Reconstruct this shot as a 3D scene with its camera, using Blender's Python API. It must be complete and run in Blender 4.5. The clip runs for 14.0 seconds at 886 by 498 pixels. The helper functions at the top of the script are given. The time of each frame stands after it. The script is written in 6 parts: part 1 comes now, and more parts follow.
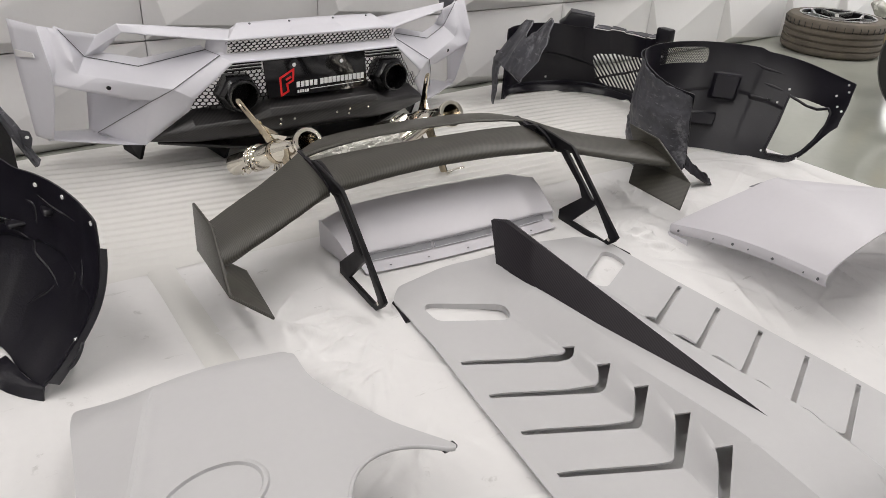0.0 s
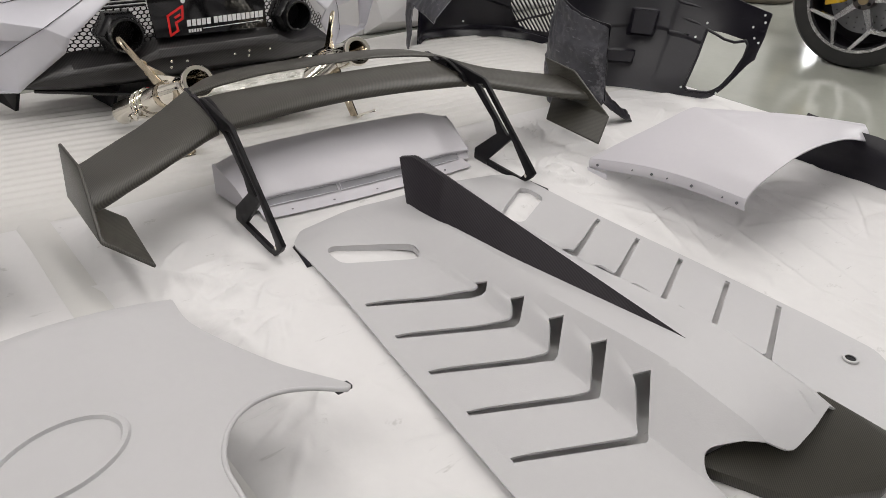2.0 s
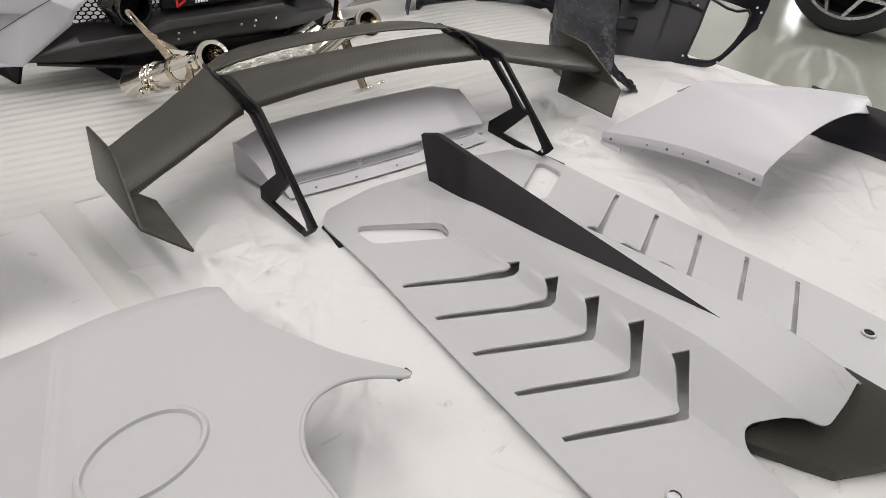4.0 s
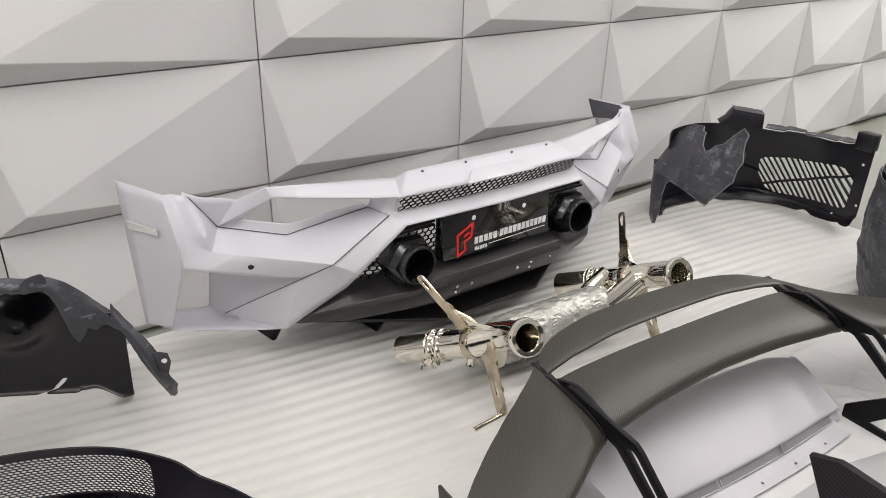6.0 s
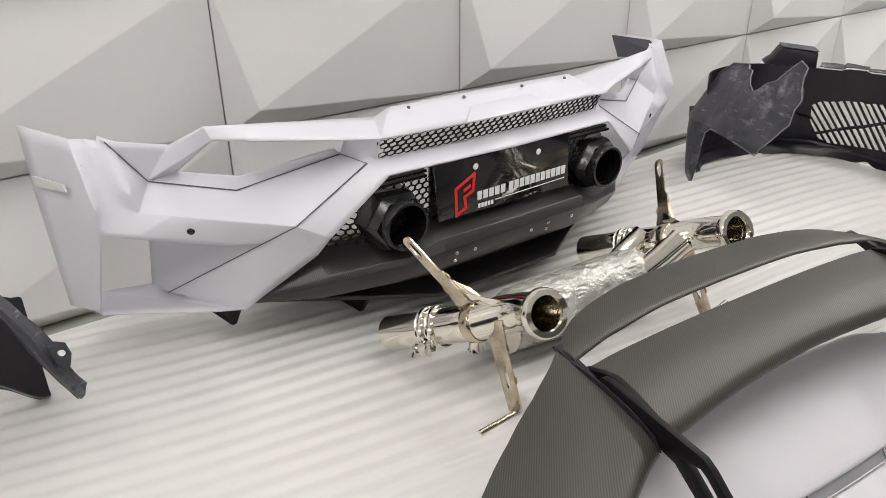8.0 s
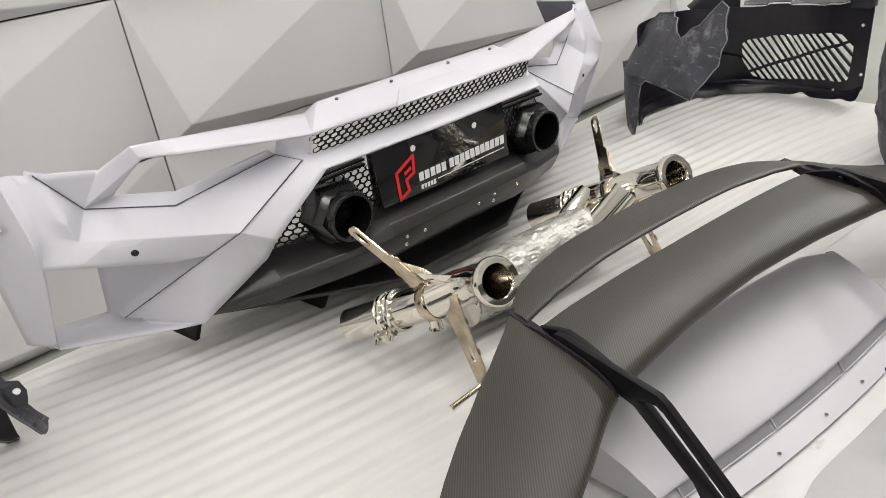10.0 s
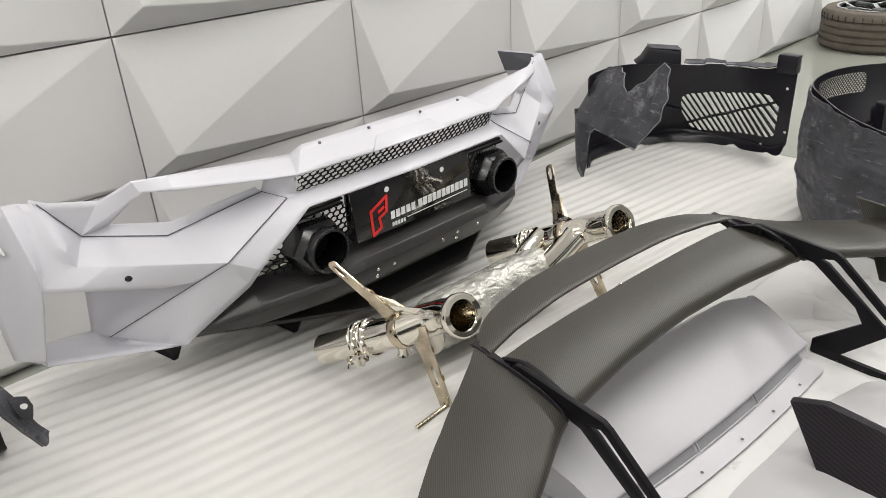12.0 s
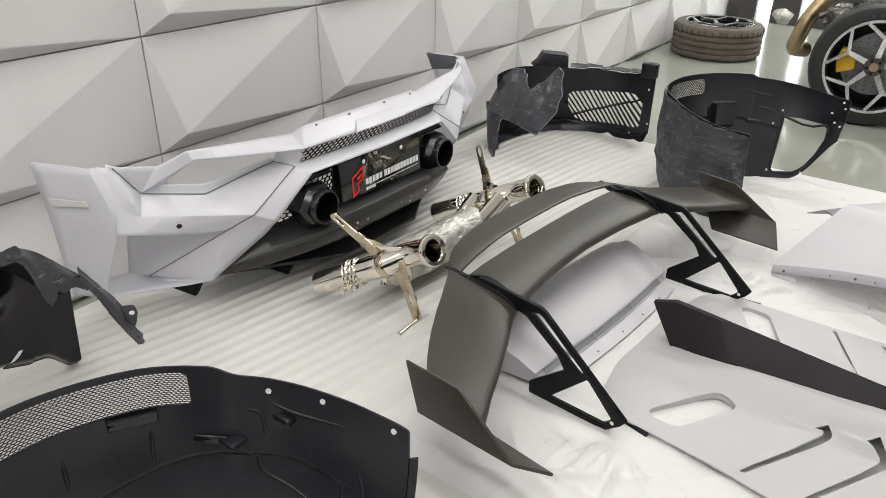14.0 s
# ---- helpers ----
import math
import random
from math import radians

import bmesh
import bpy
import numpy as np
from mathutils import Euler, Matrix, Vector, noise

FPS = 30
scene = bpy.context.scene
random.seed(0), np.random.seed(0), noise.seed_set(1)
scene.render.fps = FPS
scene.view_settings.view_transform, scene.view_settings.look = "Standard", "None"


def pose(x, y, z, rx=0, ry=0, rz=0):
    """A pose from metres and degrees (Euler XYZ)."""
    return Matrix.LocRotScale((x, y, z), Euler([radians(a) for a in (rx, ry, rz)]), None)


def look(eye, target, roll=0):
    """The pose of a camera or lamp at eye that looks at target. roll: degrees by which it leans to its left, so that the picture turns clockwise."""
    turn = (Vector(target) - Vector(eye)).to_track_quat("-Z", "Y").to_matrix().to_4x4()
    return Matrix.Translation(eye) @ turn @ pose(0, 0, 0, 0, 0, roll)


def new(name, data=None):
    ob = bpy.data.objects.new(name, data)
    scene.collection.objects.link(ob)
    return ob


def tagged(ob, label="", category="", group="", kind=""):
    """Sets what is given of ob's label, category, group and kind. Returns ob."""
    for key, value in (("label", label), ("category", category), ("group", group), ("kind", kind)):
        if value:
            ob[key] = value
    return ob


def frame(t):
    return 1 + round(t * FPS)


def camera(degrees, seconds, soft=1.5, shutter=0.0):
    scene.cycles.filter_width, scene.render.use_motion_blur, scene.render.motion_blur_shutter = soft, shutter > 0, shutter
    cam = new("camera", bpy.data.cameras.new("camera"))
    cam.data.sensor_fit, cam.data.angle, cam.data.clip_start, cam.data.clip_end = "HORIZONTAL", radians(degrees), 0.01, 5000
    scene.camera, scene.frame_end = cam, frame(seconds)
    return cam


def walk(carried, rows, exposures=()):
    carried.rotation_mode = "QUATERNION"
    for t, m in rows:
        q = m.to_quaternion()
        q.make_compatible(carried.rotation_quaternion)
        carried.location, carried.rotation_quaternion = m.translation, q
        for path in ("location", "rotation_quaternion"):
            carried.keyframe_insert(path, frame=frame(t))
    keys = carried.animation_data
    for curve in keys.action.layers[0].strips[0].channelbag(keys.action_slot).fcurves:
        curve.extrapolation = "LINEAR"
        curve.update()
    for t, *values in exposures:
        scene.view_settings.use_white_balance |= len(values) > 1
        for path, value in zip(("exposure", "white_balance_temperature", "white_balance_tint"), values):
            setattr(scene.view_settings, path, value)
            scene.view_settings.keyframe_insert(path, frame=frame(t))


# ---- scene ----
import collections

cam = camera(62.4, 14.0, soft=0.55)
PATH = [
    (0, (-0.003, -0.037, 1.187), (1.046, 1.367, 0.223), 3.2),
    (0.5, (0.05, -0.007, 1.135), (1.123, 1.395, 0.194), 3.7),
    (1, (0.075, 0.001, 1.092), (1.163, 1.392, 0.154), 3.6),
    (1.5, (0.103, -0.018, 1.065), (1.218, 1.328, 0.092), 3.5),
    (2, (0.124, -0.035, 1.036), (1.281, 1.237, 0.015), 3.5),
    (2.2, (0.13, -0.042, 1.029), (1.3, 1.199, -0.016), 3.4),
    (4.3, (-0.051, 0.146, 1.135), (1.132, 1.309, 0.018), 4.8),
    (4.5, (-0.097, 0.235, 1.167), (1.081, 1.431, 0.081), 5.1),
    (5, (-0.145, 0.439, 1.221), (1.019, 1.712, 0.208), 4.1),
    (5.5, (-0.094, 0.728, 1.264), (1.026, 2.098, 0.333), 2.6),
    (6, (-0.107, 1.008, 1.287), (0.973, 2.451, 0.422), 1.4),
    (6.5, (-0.086, 1.198, 1.255), (1.027, 2.63, 0.41), 1.8),
    (7, (0.036, 1.258, 1.164), (1.129, 2.69, 0.294), 2.6),
    (7.2, (0.072, 1.274, 1.118), (1.144, 2.714, 0.236), 2.7),
    (9.3, (0.18, 1.262, 1.01), (1.227, 2.691, 0.082), -6.6),
    (9.5, (0.181, 1.247, 1.021), (1.235, 2.666, 0.085), -7.1),
    (10, (0.188, 1.222, 1.018), (1.268, 2.626, 0.089), -7.9),
    (10.5, (0.182, 1.204, 1.021), (1.293, 2.582, 0.091), -7.6),
    (11, (0.17, 1.192, 1.034), (1.306, 2.556, 0.113), -6.9),
    (11.5, (0.127, 1.183, 1.074), (1.289, 2.54, 0.175), -5.7),
    (12, (0.061, 1.154, 1.143), (1.271, 2.469, 0.243), -3.6),
    (12.5, (-0.098, 1.105, 1.245), (1.205, 2.331, 0.35), -1.1),
    (13, (-0.337, 1.063, 1.303), (1.065, 2.169, 0.402), 0.3),
    (13.5, (-0.466, 1.042, 1.329), (0.968, 2.08, 0.398), 0.8),
    (14, (-0.573, 0.935, 1.346), (0.849, 1.985, 0.409), 0.9),
]
walk(cam, [(t, look(eye, target, roll)) for t, eye, target, roll in PATH], [(0.0, -0.03, 6500, 10), (2.0, -0.06, 6500, 10), (5.0, 0.0, 6500, 10), (6.5, 0.2, 6500, 9), (9.5, 0.24, 6500, 9), (10.5, 0.26, 6500, 7), (12.5, 0.25, 6500, 7), (14.0, 0.14, 6500, 6.5)])

# ---- world, lights ----
world = bpy.data.worlds.new("world")
scene.world = world
world.use_nodes = True
world.node_tree.nodes["Background"].inputs[0].default_value = (0.9, 0.92, 1.0, 1)
world.node_tree.nodes["Background"].inputs[1].default_value = 0.3

CEIL = 3.3


def area(name, x, y, z, sx, sy, watts, colour, turn=0.0, target=None):
    d = bpy.data.lights.new(name, "AREA")
    d.shape, d.size, d.size_y, d.energy, d.color = "RECTANGLE", sx, sy, watts, colour
    ob = new(name, d)
    ob.matrix_world = look((x, y, z), target, turn) if target else pose(x, y, z, 0, 0, turn)
    return ob


# Unseen LED tubes under the ceiling; watts tuned singly, last two added as fill
for i, (x, y, w) in enumerate([(-2.4, 1.9, 52), (-0.6, 1.4, 27), (1.4, 1.75, 28), (3.6, 1.9, 34), (5.8, 1.6, 60), (-1.4, -3.4, 36), (2.2, -3.4, 36)]):
    area("ceiling_tube_light", x, y, CEIL - 0.08, 0.25, 2.6, w, (1.0, 0.962, 0.932))

# ---- materials ----


def mat(name, colour, rough=0.5, metal=0.0, vary=0.06, scale=6.0, bump=0.0, bump_scale=60.0, coat=0.0, fine=None, spec=0.5):
    """Base colour with variation at two scales, rough patches and fine relief."""
    m = bpy.data.materials.new(name)
    m.use_nodes = True
    nt = m.node_tree
    b = nt.nodes["Principled BSDF"]
    b.inputs["Roughness"].default_value = rough
    b.inputs["Metallic"].default_value = metal
    b.inputs["Specular IOR Level"].default_value = spec
    b.inputs["Coat Weight"].default_value = coat
    b.inputs["Coat Roughness"].default_value = 0.15
    tc = nt.nodes.new("ShaderNodeTexCoord")
    n1 = nt.nodes.new("ShaderNodeTexNoise")
    n1.inputs["Scale"].default_value, n1.inputs["Detail"].default_value = scale, 6.0
    n2 = nt.nodes.new("ShaderNodeTexNoise")
    n2.inputs["Scale"].default_value, n2.inputs["Detail"].default_value = fine or scale * 22, 3.0
    for n in (n1, n2):
        nt.links.new(tc.outputs["Object"], n.inputs["Vector"])
    add = nt.nodes.new("ShaderNodeMath")
    add.operation = "MULTIPLY_ADD"
    nt.links.new(n2.outputs["Fac"], add.inputs[0])
    add.inputs[1].default_value = 0.35
    nt.links.new(n1.outputs["Fac"], add.inputs[2])
    ramp = nt.nodes.new("ShaderNodeMapRange")
    ramp.inputs["From Min"].default_value, ramp.inputs["From Max"].default_value = 0.4, 0.95
    ramp.inputs["To Min"].default_value, ramp.inputs["To Max"].default_value = 1 - vary, 1 + vary
    nt.links.new(add.outputs[0], ramp.inputs["Value"])
    mul = nt.nodes.new("ShaderNodeVectorMath")
    mul.operation = "SCALE"
    mul.inputs[0].default_value = colour
    nt.links.new(ramp.outputs[0], mul.inputs["Scale"])
    nt.links.new(mul.outputs[0], b.inputs["Base Color"])
    rr = nt.nodes.new("ShaderNodeMapRange")
    rr.inputs["From Min"].default_value, rr.inputs["From Max"].default_value = 0.3, 0.7
    rr.inputs["To Min"].default_value, rr.inputs["To Max"].default_value = max(0.02, rough * 0.8), min(1, rough * 1.2)
    nt.links.new(n1.outputs["Fac"], rr.inputs["Value"])
    nt.links.new(rr.outputs[0], b.inputs["Roughness"])
    if bump:
        bn = nt.nodes.new("ShaderNodeBump")
        bn.inputs["Strength"].default_value, bn.inputs["Distance"].default_value = 1.0, bump
        n3 = nt.nodes.new("ShaderNodeTexNoise")
        n3.inputs["Scale"].default_value, n3.inputs["Detail"].default_value = bump_scale, 4.0
        nt.links.new(tc.outputs["Object"], n3.inputs["Vector"])
        nt.links.new(n3.outputs["Fac"], bn.inputs["Height"])
        nt.links.new(bn.outputs[0], b.inputs["Normal"])
    return m


def twill(name, dark, light, rough, pitch, turn=45.0, spec=0.5):
    """Woven carbon: fine diagonal bands crossed by a faint second set."""
    m = mat(name, dark, rough, vary=0.1, scale=4, spec=spec)
    nt = m.node_tree
    b = nt.nodes["Principled BSDF"]
    tc = nt.nodes.new("ShaderNodeTexCoord")
    fac = None
    for angle, weight in ((turn, 1.0), (turn + 90, 0.2)):
        mp = nt.nodes.new("ShaderNodeMapping")
        mp.inputs["Rotation"].default_value = (0.35, 0.25, radians(angle))
        w = nt.nodes.new("ShaderNodeTexWave")
        w.inputs["Scale"].default_value = 1 / pitch / 3.2
        w.inputs["Distortion"].default_value = 0.15
        nt.links.new(tc.outputs["Object"], mp.inputs[0])
        nt.links.new(mp.outputs[0], w.inputs["Vector"])
        mm = nt.nodes.new("ShaderNodeMath")
        mm.operation = "MULTIPLY_ADD"
        nt.links.new(w.outputs["Fac"], mm.inputs[0])
        mm.inputs[1].default_value = weight * 0.7
        if fac:
            nt.links.new(fac, mm.inputs[2])
        else:
            mm.inputs[2].default_value = 0.0
        fac = mm.outputs[0]
    mix = nt.nodes.new("ShaderNodeMix")
    mix.data_type = "RGBA"
    mix.inputs["A"].default_value = (*dark, 1)
    mix.inputs["B"].default_value = (*light, 1)
    nt.links.new(fac, mix.inputs["Factor"])
    nt.links.new(mix.outputs["Result"], b.inputs["Base Color"])
    bn = nt.nodes.new("ShaderNodeBump")
    bn.inputs["Distance"].default_value = 0.00012
    nt.links.new(fac, bn.inputs["Height"])
    nt.links.new(bn.outputs[0], b.inputs["Normal"])
    return m


M_WALL = mat("panel_white", (0.69, 0.68, 0.68), 0.5, vary=0.03, scale=3, bump=0.0006, bump_scale=25)
M_PAINT = mat("primer_silver_white", (0.655, 0.648, 0.70), 0.34, vary=0.03, scale=2.5, bump=0.0002, bump_scale=300, coat=0.1)
M_PAINT_LID = mat("primer_light_grey", (0.50, 0.495, 0.505), 0.42, vary=0.03, scale=2.5, bump=0.0002, bump_scale=300)
M_PAINT_DECK = mat("primer_blue_grey", (0.575, 0.56, 0.595), 0.42, vary=0.03, scale=2.5, bump=0.0002, bump_scale=300)
M_INNER = mat("raw_dark_plastic", (0.10, 0.10, 0.115), 0.55, vary=0.25, scale=9)
M_CARBON = twill("matte_twill_carbon", (0.021, 0.0195, 0.0155), (0.066, 0.061, 0.049), 0.36, 0.0036)
M_CARBON_DK = twill("dark_twill_carbon", (0.007, 0.0055, 0.008), (0.028, 0.023, 0.029), 0.5, 0.005, 20, 0.3)
M_CARBON_LOW = twill("satin_twill_carbon", (0.007, 0.0065, 0.007), (0.046, 0.043, 0.043), 0.34, 0.0046, 30)
M_TIP = mat("black_chrome", (0.010, 0.010, 0.011), 0.2, vary=0.1, spec=0.6)
M_BLACK = mat("black_plastic", (0.007, 0.006, 0.0105), 0.34, spec=0.46, vary=0.25, scale=7, bump=0.0004, bump_scale=180)
M_SATIN = mat("satin_black_metal", (0.005, 0.0045, 0.006), 0.45, spec=0.2, vary=0.15, scale=10)
M_GLOSS = mat("gloss_black", (0.006, 0.006, 0.007), 0.06, vary=0.1)
# scuffed plastic; also paints the light on liner_b's lip and lug top
M_SCUFF_LIT = mat("scuffed_and_lit_grey_plastic", (0.050, 0.050, 0.060), 0.5, vary=0.5, scale=14, bump=0.002, bump_scale=30)


def scratched(m, light, amount, scale, stretch, band=(0.56, 0.74)):
    """Adds pale worn streaks with a shape of their own to a material."""
    nt = m.node_tree
    b = nt.nodes["Principled BSDF"]
    old = b.inputs["Base Color"].links[0].from_socket
    tc = nt.nodes.new("ShaderNodeTexCoord")
    fac = None
    for k, (st, sc) in enumerate(((stretch, scale), ((1, 1, 1), scale * 0.45))):
        mp = nt.nodes.new("ShaderNodeMapping")
        mp.inputs["Scale"].default_value = st
        mp.inputs["Rotation"].default_value = (0.5 * k, 0.3, 0.7)
        n = nt.nodes.new("ShaderNodeTexNoise")
        n.inputs["Scale"].default_value, n.inputs["Detail"].default_value, n.inputs["Roughness"].default_value = sc, 8.0, 0.7
        nt.links.new(tc.outputs["Object"], mp.inputs[0])
        nt.links.new(mp.outputs[0], n.inputs["Vector"])
        r = nt.nodes.new("ShaderNodeMapRange")
        r.inputs["From Min"].default_value, r.inputs["From Max"].default_value = band
        nt.links.new(n.outputs["Fac"], r.inputs["Value"])
        if fac:
            mx = nt.nodes.new("ShaderNodeMath")
            mx.operation = "MAXIMUM"
            nt.links.new(fac, mx.inputs[0])
            nt.links.new(r.outputs[0], mx.inputs[1])
            fac = mx.outputs[0]
        else:
            fac = r.outputs[0]
    sc = nt.nodes.new("ShaderNodeMath")
    sc.operation = "MULTIPLY"
    sc.inputs[1].default_value = amount
    nt.links.new(fac, sc.inputs[0])
    mix = nt.nodes.new("ShaderNodeMix")
    mix.data_type = "RGBA"
    nt.links.new(sc.outputs[0], mix.inputs["Factor"])
    nt.links.new(old, mix.inputs["A"])
    mix.inputs["B"].default_value = (*light, 1)
    nt.links.new(mix.outputs["Result"], b.inputs["Base Color"])
    return m


M_SHINY = mat("shiny_black_plastic", (0.006, 0.005, 0.008), 0.2, spec=0.36, vary=0.25, scale=7, bump=0.0004, bump_scale=60)
M_TORN = mat("torn_plastic", (0.20, 0.20, 0.22), 0.6, vary=0.5, scale=30)
M_SCUFF_LIT = scratched(M_SCUFF_LIT, (0.42, 0.42, 0.45), 0.7, 18, (1, 1, 5), (0.58, 0.76))
M_BLACK = scratched(M_BLACK, (0.05, 0.05, 0.058), 0.4, 12, (1, 1, 4), (0.6, 0.78))
M_STEEL = mat("polished_steel", (0.80, 0.76, 0.68), 0.09, 1.0, vary=0.08, scale=5)
M_STEEL_RAW = mat("heat_tinted_steel", (0.50, 0.43, 0.33), 0.18, 1.0, vary=0.6, scale=20)
M_FILM = mat("wrapped_muffler", (0.504, 0.497, 0.461), 0.24, 0.5, vary=0.4, scale=16, bump=0.007, bump_scale=48)
M_FOAM = mat("white_foam_sheet", (0.66, 0.65, 0.63), 0.6, vary=0.03, scale=2, bump=0.0015, bump_scale=14)
M_SHEET = mat("white_dust_sheet", (0.72, 0.71, 0.71), 0.55, vary=0.03, scale=2, bump=0.003, bump_scale=9)
nt = M_SHEET.node_tree
tc = nt.nodes.new("ShaderNodeTexCoord")
mus = nt.nodes.new("ShaderNodeTexNoise")
mus.noise_type = "RIDGED_MULTIFRACTAL"
mus.inputs["Scale"].default_value, mus.inputs["Detail"].default_value, mus.inputs["Distortion"].default_value = 6.0, 4.0, 0.8
nt.links.new(tc.outputs["Object"], mus.inputs["Vector"])
bp = nt.nodes.new("ShaderNodeBump")
bp.inputs["Strength"].default_value, bp.inputs["Distance"].default_value = 1.0, 0.012
nt.links.new(mus.outputs["Fac"], bp.inputs["Height"])
old = [n for n in nt.nodes if n.type == "BUMP" and n != bp][0]
nt.links.new(old.outputs[0], bp.inputs["Normal"])
nt.links.new(bp.outputs[0], nt.nodes["Principled BSDF"].inputs["Normal"])
M_SHEET = scratched(M_SHEET, (0.36, 0.35, 0.33), 0.4, 26, (0.25, 1.6, 1), (0.635, 0.69))
M_FLOOR = mat("grey_epoxy", (0.34, 0.35, 0.31), 0.14, vary=0.06, scale=1.2, bump=0.0003, bump_scale=8)
M_TYRE = mat("dusty_tyre_rubber", (0.125, 0.106, 0.085), 0.75, vary=0.35, scale=12, bump=0.001, bump_scale=90)
M_TYRE_SIDE = mat("black_tyre_rubber", (0.02, 0.02, 0.02), 0.55, vary=0.2, scale=8, bump=0.0006, bump_scale=120)
M_ALU = mat("machined_alloy", (0.75, 0.75, 0.76), 0.25, 1.0, vary=0.06)
M_DARKMETAL = mat("dark_metal", (0.12, 0.11, 0.11), 0.4, 0.8, vary=0.3, scale=14)
M_DISC = mat("cast_iron_disc", (0.20, 0.20, 0.21), 0.38, 0.7, vary=0.15, scale=20)
M_YELLOW = mat("yellow_enamel", (0.75, 0.45, 0.02), 0.3, vary=0.08)
M_RED = mat("red_print", (0.75, 0.02, 0.02), 0.4, vary=0.03)
M_WHITE = mat("white_print", (0.85, 0.85, 0.85), 0.4, vary=0.02)
M_CEIL = mat("ceiling_paint", (0.75, 0.75, 0.75), 0.7, vary=0.03)
M_DARKWALL = mat("dark_wall", (0.06, 0.055, 0.055), 0.3, vary=0.15, scale=2)
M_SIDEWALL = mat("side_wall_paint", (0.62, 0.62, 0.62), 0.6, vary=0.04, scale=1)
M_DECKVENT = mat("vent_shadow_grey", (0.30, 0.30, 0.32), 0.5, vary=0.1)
M_GOLD = mat("bronze_pipe", (0.42, 0.33, 0.2), 0.3, 1.0, vary=0.3, scale=9)
M_DAY = bpy.data.materials.new("bright_light_strip")
M_DAY.use_nodes = True
M_DAY.node_tree.nodes["Principled BSDF"].inputs["Emission Color"].default_value = (1, 1, 1, 1)
M_DAY.node_tree.nodes["Principled BSDF"].inputs["Emission Strength"].default_value = 6.0

# ---- building helpers ----


def thing(name, label, category, m=Matrix(), group="", kind=""):
    ob = new(name)
    ob.empty_display_size = 0.1
    ob.matrix_world = m
    return tagged(ob, label, category, group, kind)


def part(name, bm, material, parent=None, label="", smooth=None, kind="", recalc=True):
    """One bmesh as one mesh object under a thing or a part. smooth: degrees under which edges are shaded smooth."""
    me = bpy.data.meshes.new(name)
    if recalc:
        bmesh.ops.recalc_face_normals(bm, faces=bm.faces)
    bm.normal_update()
    if smooth:
        lim = radians(smooth)
        for f in bm.faces:
            f.smooth = True
        for e in bm.edges:
            if len(e.link_faces) == 2 and e.calc_face_angle(0) > lim:
                e.smooth = False
    bm.to_mesh(me)
    bm.free()
    for x in material if isinstance(material, (list, tuple)) else [material]:
        me.materials.append(x)
    ob = new(name, me)
    ob.parent = parent
    return tagged(ob, label, kind=kind)


def single(name, bm, material, label, category, m=Matrix(), smooth=None, group="", kind=""):
    ob = part(name, bm, material, None, label, smooth, kind)
    ob.matrix_world = m
    return tagged(ob, label, category, group, kind)


def face(bm, pts):
    return bm.faces.new([bm.verts.new(p) for p in pts])


def box(bm, x0, x1, y0, y1, z0, z1):
    v = [bm.verts.new((x, y, z)) for x in (x0, x1) for y in (y0, y1) for z in (z0, z1)]
    for f in ((0, 1, 3, 2), (4, 6, 7, 5), (0, 4, 5, 1), (2, 3, 7, 6), (0, 2, 6, 4), (1, 5, 7, 3)):
        bm.faces.new([v[i] for i in f])
    return v


def prism(bm, pts, off):
    """A polygon of 3D points pushed along the vector off."""
    a = [bm.verts.new(p) for p in pts]
    b = [bm.verts.new(Vector(p) + Vector(off)) for p in pts]
    bm.faces.new(a)
    bm.faces.new(b[::-1])
    n = len(a)
    for i in range(n):
        bm.faces.new((a[i], b[i], b[(i + 1) % n], a[(i + 1) % n]))


def holed(bm, outline, holes):
    """Flat fill of an outline with holes; all points are 3D."""
    edges = []
    for loop in (outline, *holes):
        vs = [bm.verts.new(p) for p in loop]
        edges += [bm.edges.new((vs[i], vs[(i + 1) % len(vs)])) for i in range(len(vs))]
    bmesh.ops.triangle_fill(bm, use_beauty=True, use_dissolve=False, edges=edges)


def thicken(bm, t):
    bmesh.ops.recalc_face_normals(bm, faces=bm.faces)
    bmesh.ops.solidify(bm, geom=bm.faces[:], thickness=t)


def soften(bm, width, degrees=25, seg=2):
    bm.normal_update()
    es = [e for e in bm.edges if len(e.link_faces) == 2 and e.calc_face_angle(0) > radians(degrees)]
    if es:
        bmesh.ops.bevel(bm, geom=es, offset=width, segments=seg, profile=0.5, affect="EDGES", clamp_overlap=True)


